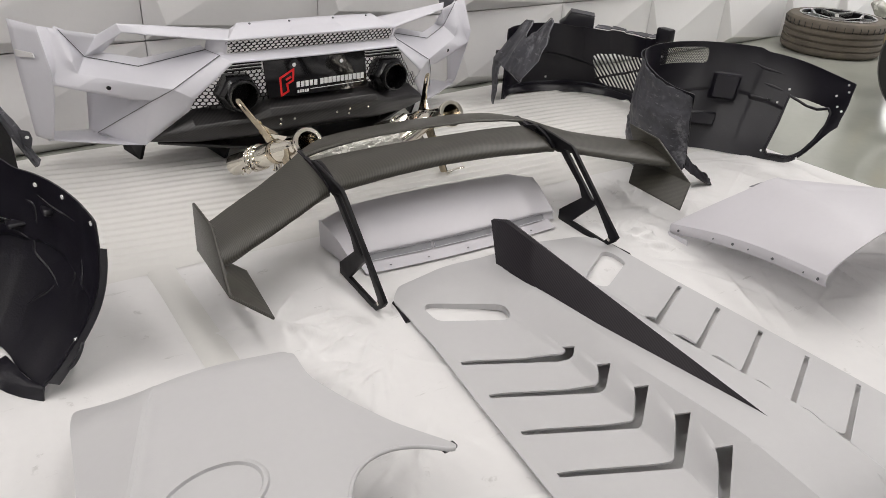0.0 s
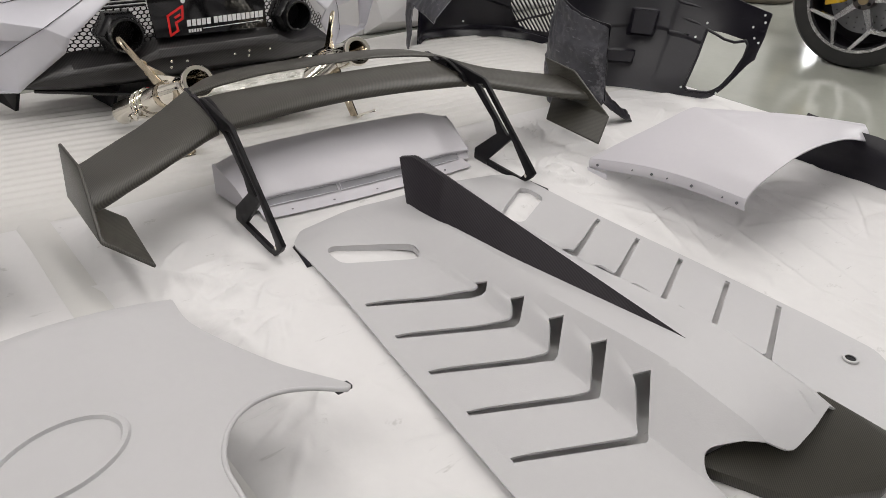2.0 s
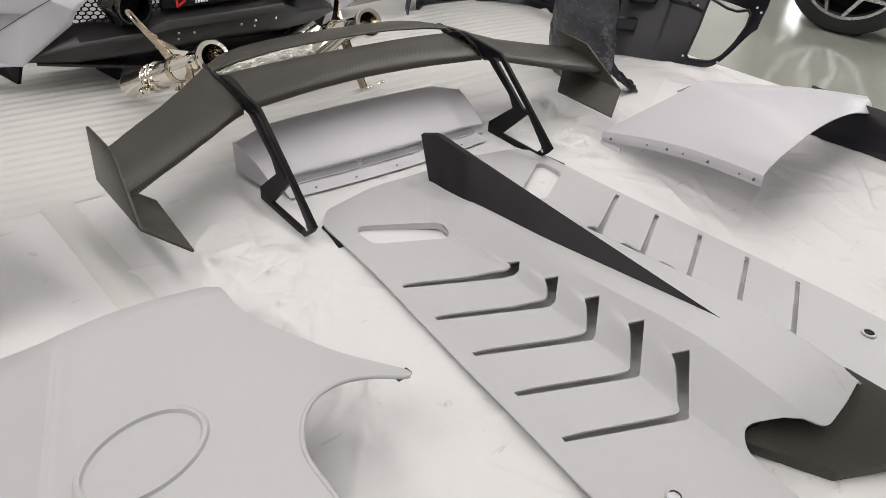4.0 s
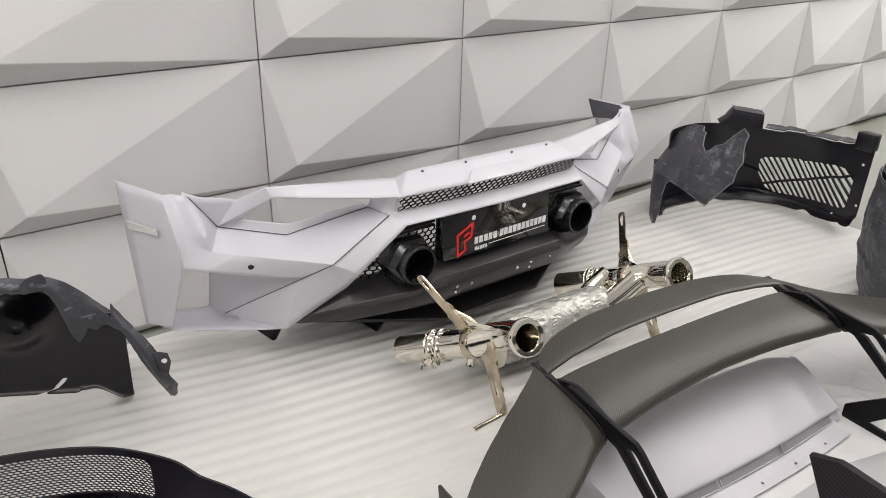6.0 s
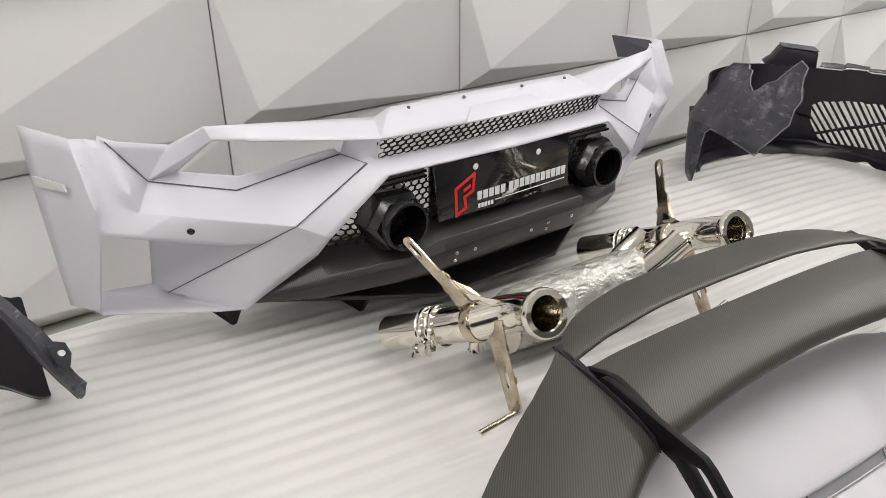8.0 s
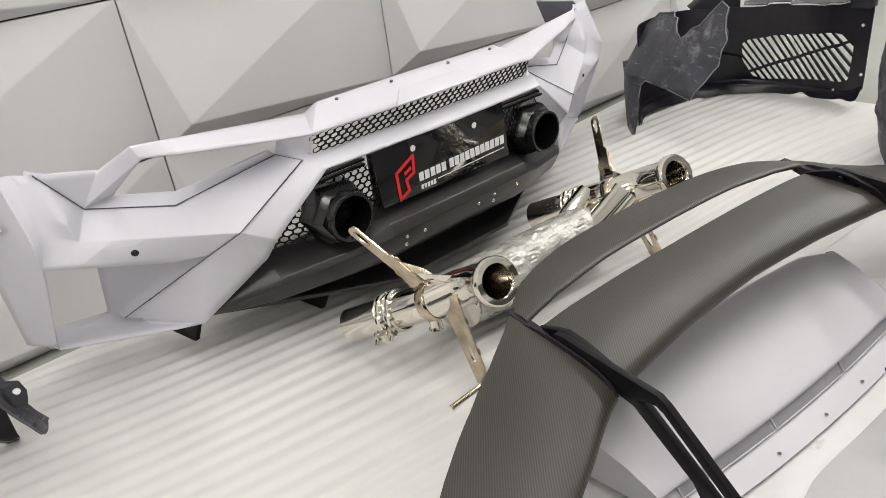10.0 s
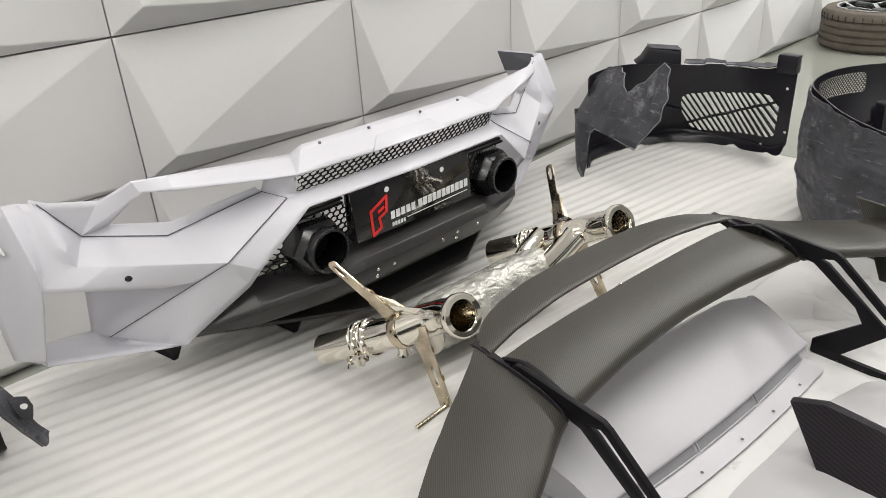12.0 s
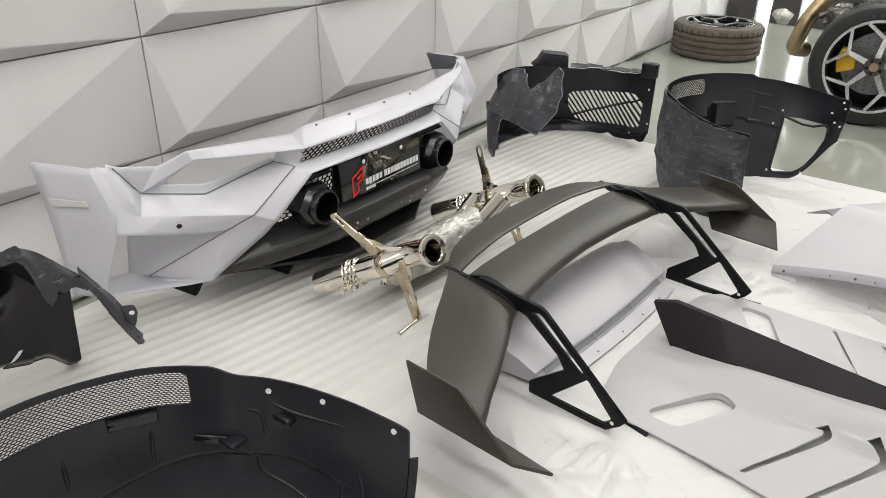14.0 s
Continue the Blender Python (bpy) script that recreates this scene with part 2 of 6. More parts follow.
def tube(bm, pts, r, seg=20, inner=None, closed=False):
    """A pipe along points; r: radius or one radius a point; inner: wall thickness for an open pipe."""
    pts = [Vector(p) for p in pts]
    rs = r if isinstance(r, (list, tuple)) else [r] * len(pts)

    def skin(radii):
        rings = []
        ref = None
        for i, p in enumerate(pts):
            d = (pts[min(i + 1, len(pts) - 1)] - pts[max(i - 1, 0)]).normalized()
            if ref is None:
                ref = d.orthogonal().normalized()
            ref = (ref - d * ref.dot(d)).normalized()
            w = d.cross(ref)
            rings.append([bm.verts.new(p + radii[i] * (math.cos(a) * ref + math.sin(a) * w)) for a in [2 * math.pi * k / seg for k in range(seg)]])
        for a, b in zip(rings, rings[1:]):
            for k in range(seg):
                bm.faces.new((a[k], a[(k + 1) % seg], b[(k + 1) % seg], b[k]))
        return rings

    out = skin(rs)
    if inner:
        inn = skin([q - inner for q in rs])
        for i in (0, -1):
            for k in range(seg):
                bm.faces.new((out[i][k], out[i][(k + 1) % seg], inn[i][(k + 1) % seg], inn[i][k]))
    else:
        bm.faces.new(out[0])
        bm.faces.new(out[-1][::-1])


def lathe(bm, profile, seg=48, axis="z"):
    """A ring of profile points (radius, height), closed on itself."""
    rings = []
    for k in range(seg):
        a = 2 * math.pi * k / seg
        c, s = math.cos(a), math.sin(a)
        rings.append([bm.verts.new((r * c, r * s, h) if axis == "z" else (r * c, h, r * s)) for r, h in profile])
    n = len(profile)
    for k in range(seg):
        a, b = rings[k], rings[(k + 1) % seg]
        for i in range(n):
            bm.faces.new((a[i], a[(i + 1) % n], b[(i + 1) % n], b[i]))


def sheet(bm, f, ns, nt, keep=None):
    """A grid surface f(s, t), s and t from 0 to 1."""
    g = [[bm.verts.new(f(i / ns, j / nt)) for j in range(nt + 1)] for i in range(ns + 1)]
    for i in range(ns):
        for j in range(nt):
            if keep is None or keep((i + 0.5) / ns, (j + 0.5) / nt):
                bm.faces.new((g[i][j], g[i + 1][j], g[i + 1][j + 1], g[i][j + 1]))
    bmesh.ops.delete(bm, geom=[v for v in bm.verts if not v.link_faces], context="VERTS")
    if keep is None:
        return
    # cut edges drawn smooth
    rim = [(v, [e.other_vert(v) for e in v.link_edges if e.is_boundary]) for v in bm.verts if v.is_boundary]
    rim = [(v, n) for v, n in rim if len(n) == 2]
    for k in range(6):
        co = [0.4 * v.co + 0.3 * (n[0].co + n[1].co) for v, n in rim]
        for (v, n), c in zip(rim, co):
            v.co = c


def hexes(bm, inside, u0, u1, w0, w1, cell, bar, place, depth, squash=1.0):
    """A honeycomb of open cells: place(u, w, d) lays it out, inside(u, w) says where it is."""
    dx, dw = cell * math.sqrt(3), cell * 1.5 * squash
    row = 0
    w = w0
    while w < w1:
        u = u0 + (dx / 2 if row % 2 else 0)
        while u < u1:
            if inside(u, w):
                rings = []
                for rad in (cell, cell - bar):
                    for d in (0, depth):
                        rings.append([bm.verts.new(place(u + rad * math.sin(math.pi / 3 * k), w + squash * rad * math.cos(math.pi / 3 * k), d)) for k in range(6)])
                o0, o1, i0, i1 = rings
                for k in range(6):
                    q = (k + 1) % 6
                    bm.faces.new((o0[k], o0[q], i0[q], i0[k]))
                    bm.faces.new((i0[k], i0[q], i1[q], i1[k]))
            u += dx
        w += dw
        row += 1


def smoothstep(a, b, x):
    t = max(0.0, min(1.0, (x - a) / (b - a)))
    return t * t * (3 - 2 * t)


# ---- structure ----
X0, X1, Y0, YW = -4.0, 7.2, -5.0, 3.2
bm = bmesh.new()
box(bm, X0 - 0.2, X1 + 0.4, Y0 - 0.2, YW + 0.3, -0.12, 0.0)
floor = single("floor", bm, M_FLOOR, "glossy grey-green epoxy floor with light reflections", "floor", kind="structure")
bm = bmesh.new()
box(bm, X0 - 0.2, X1 + 0.4, Y0 - 0.2, YW + 0.3, CEIL, CEIL + 0.12)
single("ceiling", bm, M_CEIL, "plain white painted ceiling", "ceiling", kind="structure")
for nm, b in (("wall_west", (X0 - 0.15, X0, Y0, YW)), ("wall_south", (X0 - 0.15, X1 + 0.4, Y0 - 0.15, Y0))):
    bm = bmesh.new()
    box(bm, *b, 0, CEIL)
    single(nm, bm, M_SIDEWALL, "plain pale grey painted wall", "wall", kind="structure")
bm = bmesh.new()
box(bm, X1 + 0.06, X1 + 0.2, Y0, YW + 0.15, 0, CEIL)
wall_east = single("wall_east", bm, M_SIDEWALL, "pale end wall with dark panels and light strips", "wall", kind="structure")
for y0, y1 in ((2.92, 3.19), (2.52, 2.78), (2.0, 2.40)):
    bm = bmesh.new()
    box(bm, X1, X1 + 0.055, y0, y1, 0.0, 2.6)
    soften(bm, 0.006, 30, 2)
    part("dark_panel", bm, M_DARKWALL, wall_east, "dark brown wall panel")

wall_north = single("wall_north", bmesh.new(), M_WALL, "white wall of faceted three-dimensional panels", "wall", kind="structure")
bm = bmesh.new()
box(bm, X0, X1, YW + 0.021, YW + 0.2, 0, CEIL)
part("wall_core", bm, M_INNER, wall_north, "dark backing behind the panel joints")
PW, PH = 0.8, 0.41
GAP = 0.0022
bm = bmesh.new()
c4 = [(GAP, 0, GAP), (PW - GAP, 0, GAP), (PW - GAP, 0, PH - GAP), (GAP, 0, PH - GAP)]
base = [bm.verts.new(p) for p in c4]
rim = [bm.verts.new((p[0], 0.02, p[2])) for p in c4]
apex = bm.verts.new((0.075, -0.07, 0.072))
for i in range(4):
    bm.faces.new((base[i], base[(i + 1) % 4], apex))
    bm.faces.new((base[i], rim[i], rim[(i + 1) % 4], base[(i + 1) % 4]))
bm.normal_update()
bmesh.ops.bevel(bm, geom=[e for e in bm.edges if apex in e.verts], offset=0.003, segments=2, profile=0.5, affect="EDGES")
bmesh.ops.recalc_face_normals(bm, faces=bm.faces)
panel_mesh = bpy.data.meshes.new("wall_panel")
bm.to_mesh(panel_mesh)
bm.free()
panel_mesh.materials.append(M_WALL)
for i in range(-5, 9):
    for j in range(8):
        ob = new("wall_panel", panel_mesh)
        ob.parent = wall_north
        ob.location = (i * PW, YW, j * PH)

# ---- floor coverings ----


def foam_height(x, y):
    w = 0.5 + 0.5 * noise.noise((x * 0.9, y * 1.4, 3.0))
    ph = (y + 0.15 * x + 0.035 * math.sin(x * 1.7) + 0.02 * noise.noise((x * 1.3, y * 2.0, 0))) / 0.05
    return 0.008 + 0.0056 * (0.45 + w) * math.sin(2 * math.pi * ph + 0.6 * math.sin(2 * math.pi * ph)) + 0.004 * noise.noise((x * 2.5, y * 3, 7))


bm = bmesh.new()


def f_foam(s, t):
    x = -1.2 + s * 4.35
    near, far = 2.03 - 0.06 * x, 3.13 + 0.012 * math.sin(5 * x)
    y = near + t * (far - near)
    edge = min(1, 8 * t, 12 * (1 - t), 20 * (1 - s))
    return (x, y, 0.0032 + max(0.001, foam_height(x, y)) * max(0.03, edge))


sheet(bm, f_foam, 130, 220)
single("foam_sheet", bm, M_FOAM, "white rippled packing foam sheet spread on the floor", "sheet", smooth=60)


def crease(x, y, cx, cy, turn, long, wide, height):
    """One sharp fold line of the sheet, fading out at its ends."""
    a, b = math.cos(turn), math.sin(turn)
    u, v = (x - cx) * a + (y - cy) * b, (cy - y) * a + (x - cx) * b
    v += 0.25 * wide * math.sin(9 * u + cx * 40) + 0.06 * u * u
    if abs(u) > long or abs(v) > 3 * wide:
        return 0.0
    return height * (1 - (u / long) ** 2) ** 1.5 * (math.exp(-abs(v) / (0.35 * wide)) if v > 0 else math.exp(v / wide))


rng = random.Random(11)
CREASES = []
for k in range(190):
    CREASES.append((rng.uniform(0.45, 3.1), rng.uniform(-0.4, 1.95), rng.choice((0.5, 1.2, 1.9, 2.6)) + rng.uniform(-0.35, 0.35), rng.uniform(0.10, 0.34), rng.uniform(0.012, 0.026), rng.uniform(0.004, 0.011)))
# fan of folds where the wing's feet and the fender pull the sheet
for cx, cy, n in ((0.93, 1.42, 9), (1.8, 1.4, 8), (2.0, 1.55, 8), (2.35, 1.0, 10), (0.62, 1.55, 7)):
    for k in range(n):
        t = 2 * math.pi * k / n + rng.uniform(-0.2, 0.2)
        r = rng.uniform(0.1, 0.22)
        CREASES.append((cx + r * math.cos(t), cy + r * math.sin(t), t, r * 0.9, rng.uniform(0.012, 0.024), rng.uniform(0.010, 0.022)))
# fine wrinkles drawn towards the wing's feet and along the edge of the cover
for cx, cy, a0, a1, n in ((0.93, 1.42, 2.2, 4.6, 16), (0.80, 1.25, 2.6, 4.2, 14), (1.86, 1.42, -1.2, 1.4, 14), (2.02, 1.2, -0.6, 1.6, 12), (0.72, 0.95, 2.0, 4.2, 12), (2.1, 1.62, 0.2, 2.8, 10)):
    for k in range(n):
        t, r = rng.uniform(a0, a1), rng.uniform(0.05, 0.20)
        CREASES.append((cx + r * math.cos(t), cy + r * math.sin(t), t + rng.uniform(-0.25, 0.25), rng.uniform(0.04, 0.16), rng.uniform(0.010, 0.016), rng.uniform(0.008, 0.015)))
NEARBY = collections.defaultdict(list)
for c in CREASES:
    r = c[3] + 0.08
    for i in range(int((c[0] - r) // 0.1), int((c[0] + r) // 0.1) + 1):
        for j in range(int((c[1] - r) // 0.1), int((c[1] + r) // 0.1) + 1):
            NEARBY[i, j].append(c)


def sheet_height(x, y):
    r = 0.0
    for k, (fx, fy, a) in enumerate(((2.2, 3.1, 0.010), (5.0, 4.0, 0.008), (9.0, 13.0, 0.0045))):
        r += a * (1 - abs(noise.noise((x * fx + 2 * k, y * fy, 4.2 * k))) * 2.2)
    near = [crease(x, y, *c) for c in NEARBY.get((int(x // 0.1), int(y // 0.1)), ())]
    h = max(0.0, 0.003 + 0.35 * r + sum(near))
    # pressed flat under the cover, the deck lid and the rear quarter
    for cx, cy, wx, wy, m in ((1.345, 0.87, 0.50, 0.76, 0.010), (1.37, 1.72, 0.46, 0.21, 0.006), (0.36, 0.8, 0.30, 0.6, 0.016), (2.10, 1.05, 0.12, 0.36, 0.012)):
        k = smoothstep(1.12, 0.97, max(abs(x - cx) / wx, abs(y - cy) / wy))
        h = h + k * (min(h, m) - h)
    return h


bm = bmesh.new()


def f_sheet(s, t):
    x = 0.43 + s * 2.77 + 0.008 * math.sin(4 * t)
    t = t / 0.12 * 0.38 if t < 0.12 else 0.38 + 0.62 * (t - 0.12) / 0.88
    y = -1.6 + t * (3.72 - 0.06 * x)
    edge = min(1, 14 * (1 - t), 14 * s, 14 * (1 - s))
    return (x, y, 0.0012 + sheet_height(x, y) * max(0.1, edge) * smoothstep(1.0, 0.95, t))


sheet(bm, f_sheet, 400, 400)
single("dust_sheet", bm, M_SHEET, "white creased fabric dust sheet spread on the floor", "sheet", smooth=60)
bm = bmesh.new()


def f_sheet2(s, t):
    x = -1.6 + s * 2.035
    y = -1.6 + t * 3.74
    edge = min(1, 14 * (1 - t), 14 * s, 14 * (1 - s))
    return (x, y, 0.0008 + 0.5 * sheet_height(x + 5, y) * max(0.1, edge))


sheet(bm, f_sheet2, 60, 100)
single("dust_sheet", bm, M_SHEET, "white smooth plastic-backed dust sheet on the floor", "sheet", smooth=60)
bm = bmesh.new()


def f_strip(s, t):
    x = 0.398 + s * 0.085 + 0.01 * t
    y = 0.75 + t * 1.27
    return (x, y, 0.0015 + 0.005 * s + 0.006 * max(0.0, math.sin(s * math.pi)) ** 0.5 + 0.002 * noise.noise((x * 8, y * 3, 1)))


sheet(bm, f_strip, 8, 60)
single("sheet_hem", bm, M_FOAM, "folded white hem strip along the edge of the sheet", "hem", smooth=60)

# ---- rear bumper ----
BUMPER = pose(1.298, 2.6, 0.003, 0, 1.1, 1.7)
bumper = thing("rear_bumper", "silver-white primed sports car rear bumper standing against the wall", "bumper", BUMPER)

BV = dict(
    A=(-1.001, 0.483, 0.548), B=(-0.943, 0.280, 0.558), C=(-0.934, 0.201, 0.424), D=(-0.948, 0.313, 0.151), E=(-0.990, 0.424, 0.123), F=(-1.003, 0.434, 0.398),
    f=(-0.908, 0.298, 0.548), y=(-0.908, 0.243, 0.439), l=(-0.863, 0.218, 0.450), G=(-0.877, 0.274, 0.542), H=(-0.808, 0.263, 0.444), I=(-0.650, 0.174, 0.415),
    J=(-0.418, 0.117, 0.468), K=(-0.392, 0.047, 0.460), L=(-0.849, 0.213, 0.397), M=(-0.575, 0.049, 0.352), N=(-0.932, 0.212, 0.365), O=(-0.645, 0.130, 0.288),
    P=(-0.784, 0.407, 0.332), R=(-0.801, 0.422, 0.121), Q=(-0.791, 0.325, 0.137), W=(-0.660, 0.179, 0.111), x=(-0.508, 0.016, 0.317), X=(-0.516, 0.069, 0.257),
    V=(-0.362, -0.006, 0.442), S=(-0.714, 0.145, 0.577), T=(-0.704, 0.134, 0.547), U=(-0.765, 0.228, 0.525), Z=(-0.366, 0.049, 0.463), Y=(-0.365, 0.024, 0.517),
    a=(-0.311, 0.136, 0.532), b=(-0.424, 0.078, 0.519), c=(-0.443, 0.097, 0.488), d=(-0.635, 0.187, 0.441), e=(-0.747, 0.246, 0.458), g=(-0.295, 0.097, 0.561),
    k=(-0.918, 0.460, 0.119), m=(-0.947, 0.402, 0.104), n=(-0.946, 0.330, 0.129),
)
# the other blade is sprung inwards at its tip
BR = BV | dict(A=(-0.942, 0.490, 0.550), F=(-0.968, 0.434, 0.398))
BC = dict(o=(0, -0.02, 0.442), q=(0, 0.018, 0.472), r=(0, -0.008, 0.522), t=(0, 0.085, 0.567))
BF = ["AFCB", "FEDC", "BCyf", "CNy", "yNL", "yLl", "fyl", "flG", "GlH", "lLH", "NOML", "CDN", "HLMI", "IMKJ", "POQR", "KMxV", "MOWX", "MXx", "OQW", "QRkW", "knW", "kmn", "EDnm", "UHTS", "HeT", "STYa", "HIde", "IJcd", "GHU",
      "oVZq", "VKZ", "JKZb", "YZb", "Yga", "rYgt"]


def bumper_side(sign):
    bm = bmesh.new()
    vs = {k: bm.verts.new((sign * u, v, z)) for k, (u, v, z) in (BV if sign > 0 else BR).items()}
    vs |= {k: bm.verts.new(p) for k, p in BC.items()}
    for f in BF:
        bm.faces.new([vs[ch] for ch in (f if sign < 0 else f[::-1])])
    bmesh.ops.delete(bm, geom=[v for v in bm.verts if not v.link_faces], context="VERTS")
    return bm


bm = bumper_side(1)
bm2 = bumper_side(-1)
tmp = bpy.data.meshes.new("tmp")
bm2.to_mesh(tmp)
bm2.free()
bm.from_mesh(tmp)
bpy.data.meshes.remove(tmp)
bmesh.ops.remove_doubles(bm, verts=bm.verts, dist=0.0005)
bmesh.ops.subdivide_edges(bm, edges=bm.edges[:], cuts=4, use_grid_fill=True)
bm.normal_update()
turned = [f for f in bm.faces if f.normal.dot(Vector((0, -1, 0.4))) < 0]
bmesh.ops.reverse_faces(bm, faces=turned)
for k in range(4):
    soft = [v for v in bm.verts if 0.862 < abs(v.co.x) < 0.925 and 0.40 < v.co.z < 0.555 and len(v.link_edges) > 2 and not v.is_boundary]
    bmesh.ops.smooth_vert(bm, verts=soft, factor=0.5, use_axis_x=True, use_axis_y=True, use_axis_z=True)
soften(bm, 0.005, 16, 3)
shell = part("shell", bm, [M_PAINT, M_INNER], bumper, "silver-white primed shell with arrow-shaped side vents", smooth=30, recalc=False)
so = shell.modifiers.new("thickness", "SOLIDIFY")
so.thickness, so.offset = 0.004, -1

# bare dark lining inside the tip of each outer blade
for sg in (-1, 1):
    a, b, c, d = (Vector((BV if sg < 0 else BR)[ch]) for ch in "ABCF")
    bm = bmesh.new()
    prism(bm, [(sg * -p.x - sg * 0.007, p.y + 0.003, p.z - 0.004) for p in (a, a.lerp(b, 0.8), b.lerp(c, 0.35), a.lerp(d, 0.5))], (-sg * 0.001, 0.0005, 0))
    part("blade_lining", bm, M_INNER, bumper, "bare dark lining inside the blade tip")
# dark gap between the side insert and the outer blade
for sg in (-1, 1):
    bm = bmesh.new()
    for run in ("GHIJKMOQ",):
        pts = [Vector(BV[ch]) for ch in run]
        tube(bm, [(sg * -p.x, p.y - 0.0035, p.z + 0.0005) for p in pts] if sg > 0 else [(p.x, p.y - 0.0035, p.z + 0.0005) for p in pts], 0.0014, 6)
    part("panel_gap", bm, M_INNER, bumper, "dark gap line between the panels")
# raised hump in the middle of the top
bm = bmesh.new()
prism(bm, [(-0.148, -0.006, 0.519), (0.130, -0.006, 0.519), (0.100, 0.040, 0.543), (-0.098, 0.040, 0.543)], (0, -0.004, 0.006))
soften(bm, 0.004, 30, 2)
part("top_hump", bm, M_PAINT, bumper, smooth=30)
# honeycomb strip under the top flange
bm = bmesh.new()


def strip_place(u, w, d):
    k = 1 - (abs(u) / 0.373) ** 2
    return (u, 0.028 - 0.026 * k + d + (0.515 - w) * 0.45, w + 0.006 * k)


hexes(bm, lambda u, w: abs(u) < 0.362 - (0.512 - w) * 0.2, -0.37, 0.38, 0.470, 0.511, 0.0125, 0.0026, strip_place, 0.004, 0.62)
part("grille_strip", bm, M_SATIN, bumper, "black honeycomb grille strip")
# dark recess with honeycomb panels, tail pipes and plate
bm = bmesh.new()
box(bm, -0.21, 0.21, 0.05, 0.058, 0.24, 0.44)
part("recess_back", bm, M_BLACK, bumper)
for sg in (-1, 1):
    for k in range(4):
        bm = bmesh.new()
        z = 0.438 - 0.0125 * k
        box(bm, min(sg * 0.235, sg * (0.375 + 0.012 * k)), max(sg * 0.235, sg * (0.375 + 0.012 * k)), 0.03, 0.045, z - 0.0028, z + 0.0028)
        part("louvre_bar", bm, M_SATIN, bumper, "black louvre bar")
for sg in (-1, 1):
    bm = bmesh.new()

    def in_side(u, w):
        return 0.2 < u < 0.60 and w < 0.392 and w - 0.225 < (0.60 - u) * 1.0 and w > 0.205

    def side_place(u, w, d):
        bow = max(0, u - 0.3) * 0.45
        return (sg * u, 0.035 + bow + d, w)

    hexes(bm, in_side, 0.2, 0.64, 0.2, 0.45, 0.0125, 0.0026, side_place, 0.003, 0.72)
    part("side_grille", bm, M_SATIN, bumper, "black honeycomb grille panel")

for sg in (-1, 1):
    bm = bmesh.new()
    cx, cz = sg * 0.340, 0.320
    n = 6
    prof = [(0.081, 0.055), (0.078, 0.005), (0.065, -0.018)]
    rings = []
    for r, y in prof:
        rings.append([bm.verts.new((cx + 1.08 * r * math.sin(math.pi / 6 + math.pi / 3 * k), y, cz + r * math.cos(math.pi / 6 + math.pi / 3 * k) * 0.98)) for k in range(n)])
    for a, b in zip(rings, rings[1:]):
        for k in range(n):
            bm.faces.new((a[k], a[(k + 1) % n], b[(k + 1) % n], b[k]))
    soften(bm, 0.004, 20, 2)
    thicken(bm, 0.004)
    tip = part("exhaust_surround", bm, M_TIP, bumper, "black hexagonal tail pipe surround", smooth=35)
    bm = bmesh.new()
    tube(bm, [(cx, -0.041, cz), (cx, -0.038, cz), (cx, 0.0, cz), (cx, 0.09, cz)], [0.0575, 0.059, 0.06, 0.056], 40, inner=0.006)
    part("tail_pipe", bm, M_TIP, tip, "round satin black tail pipe", smooth=40)
    bm = bmesh.new()
    hexes(bm, lambda u, w: u * u + w * w < 0.05 ** 2, -0.06, 0.06, -0.06, 0.06, 0.0052, 0.0016, lambda u, w, d: (cx + u, 0.04 + d, cz + w), 0.004)
    # closing disc added behind the mesh to darken the pipe's inside
    tube(bm, [(cx, 0.055, cz), (cx, 0.06, cz)], 0.053, 24)
    part("pipe_mesh", bm, M_SATIN, tip, "fine perforated mesh inside the pipe")

bm = bmesh.new()
prism(bm, [(-0.248, -0.012, 0.437), (-0.232, -0.012, 0.292), (0.214, -0.012, 0.286), (0.200, -0.012, 0.440)], (0, 0.007, 0))
soften(bm, 0.002, 30, 2)
plate = part("plate_panel", bm, M_GLOSS, bumper, "gloss black plate with a red emblem and white print bars")
bm = bmesh.new()
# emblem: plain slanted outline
EM = [(-0.181, 0.366), (-0.124, 0.395), (-0.127, 0.352), (-0.153, 0.340), (-0.148, 0.312), (-0.177, 0.297)]
for (x0, z0), (x1, z1) in list(zip(EM, EM[1:] + EM[:1])) + [((-0.154, 0.358), (-0.137, 0.366))]:
    d = Vector((x1 - x0, 0, z1 - z0)).normalized()
    w = Vector((-d.z, 0, d.x)) * 0.0042
    a, b = Vector((x0, -0.013, z0)) - d * 0.003, Vector((x1, -0.013, z1)) + d * 0.003
    prism(bm, [a - w, b - w, b + w, a + w], (0, -0.001, 0))
part("emblem", bm, M_RED, plate, "red angular emblem")
bars = [(-0.112 + 0.0192 * k, 0.0145, 0.322 + 0.0003 * k, 0.0225) for k in range(5)] + [(-0.008 + 0.0188 * k, 0.0150, 0.324 + 0.0003 * k, 0.0235) for k in range(11)]
bars += [(-0.109 + 0.0105 * k, 0.0075, 0.300, 0.0115) for k in range(5)] + [(-0.052, 0.246, 0.309, 0.0022)]
for x0, w, z0, h in bars:
    bm = bmesh.new()
    prism(bm, [(x0, -0.0128, z0), (x0 + w, -0.0128, z0 + 0.02 * w), (x0 + w, -0.0128, z0 + h + 0.02 * w), (x0, -0.0128, z0 + h)], (0, -0.001, 0))
    part("print_bar", bm, M_WHITE, plate, "white printed bar")
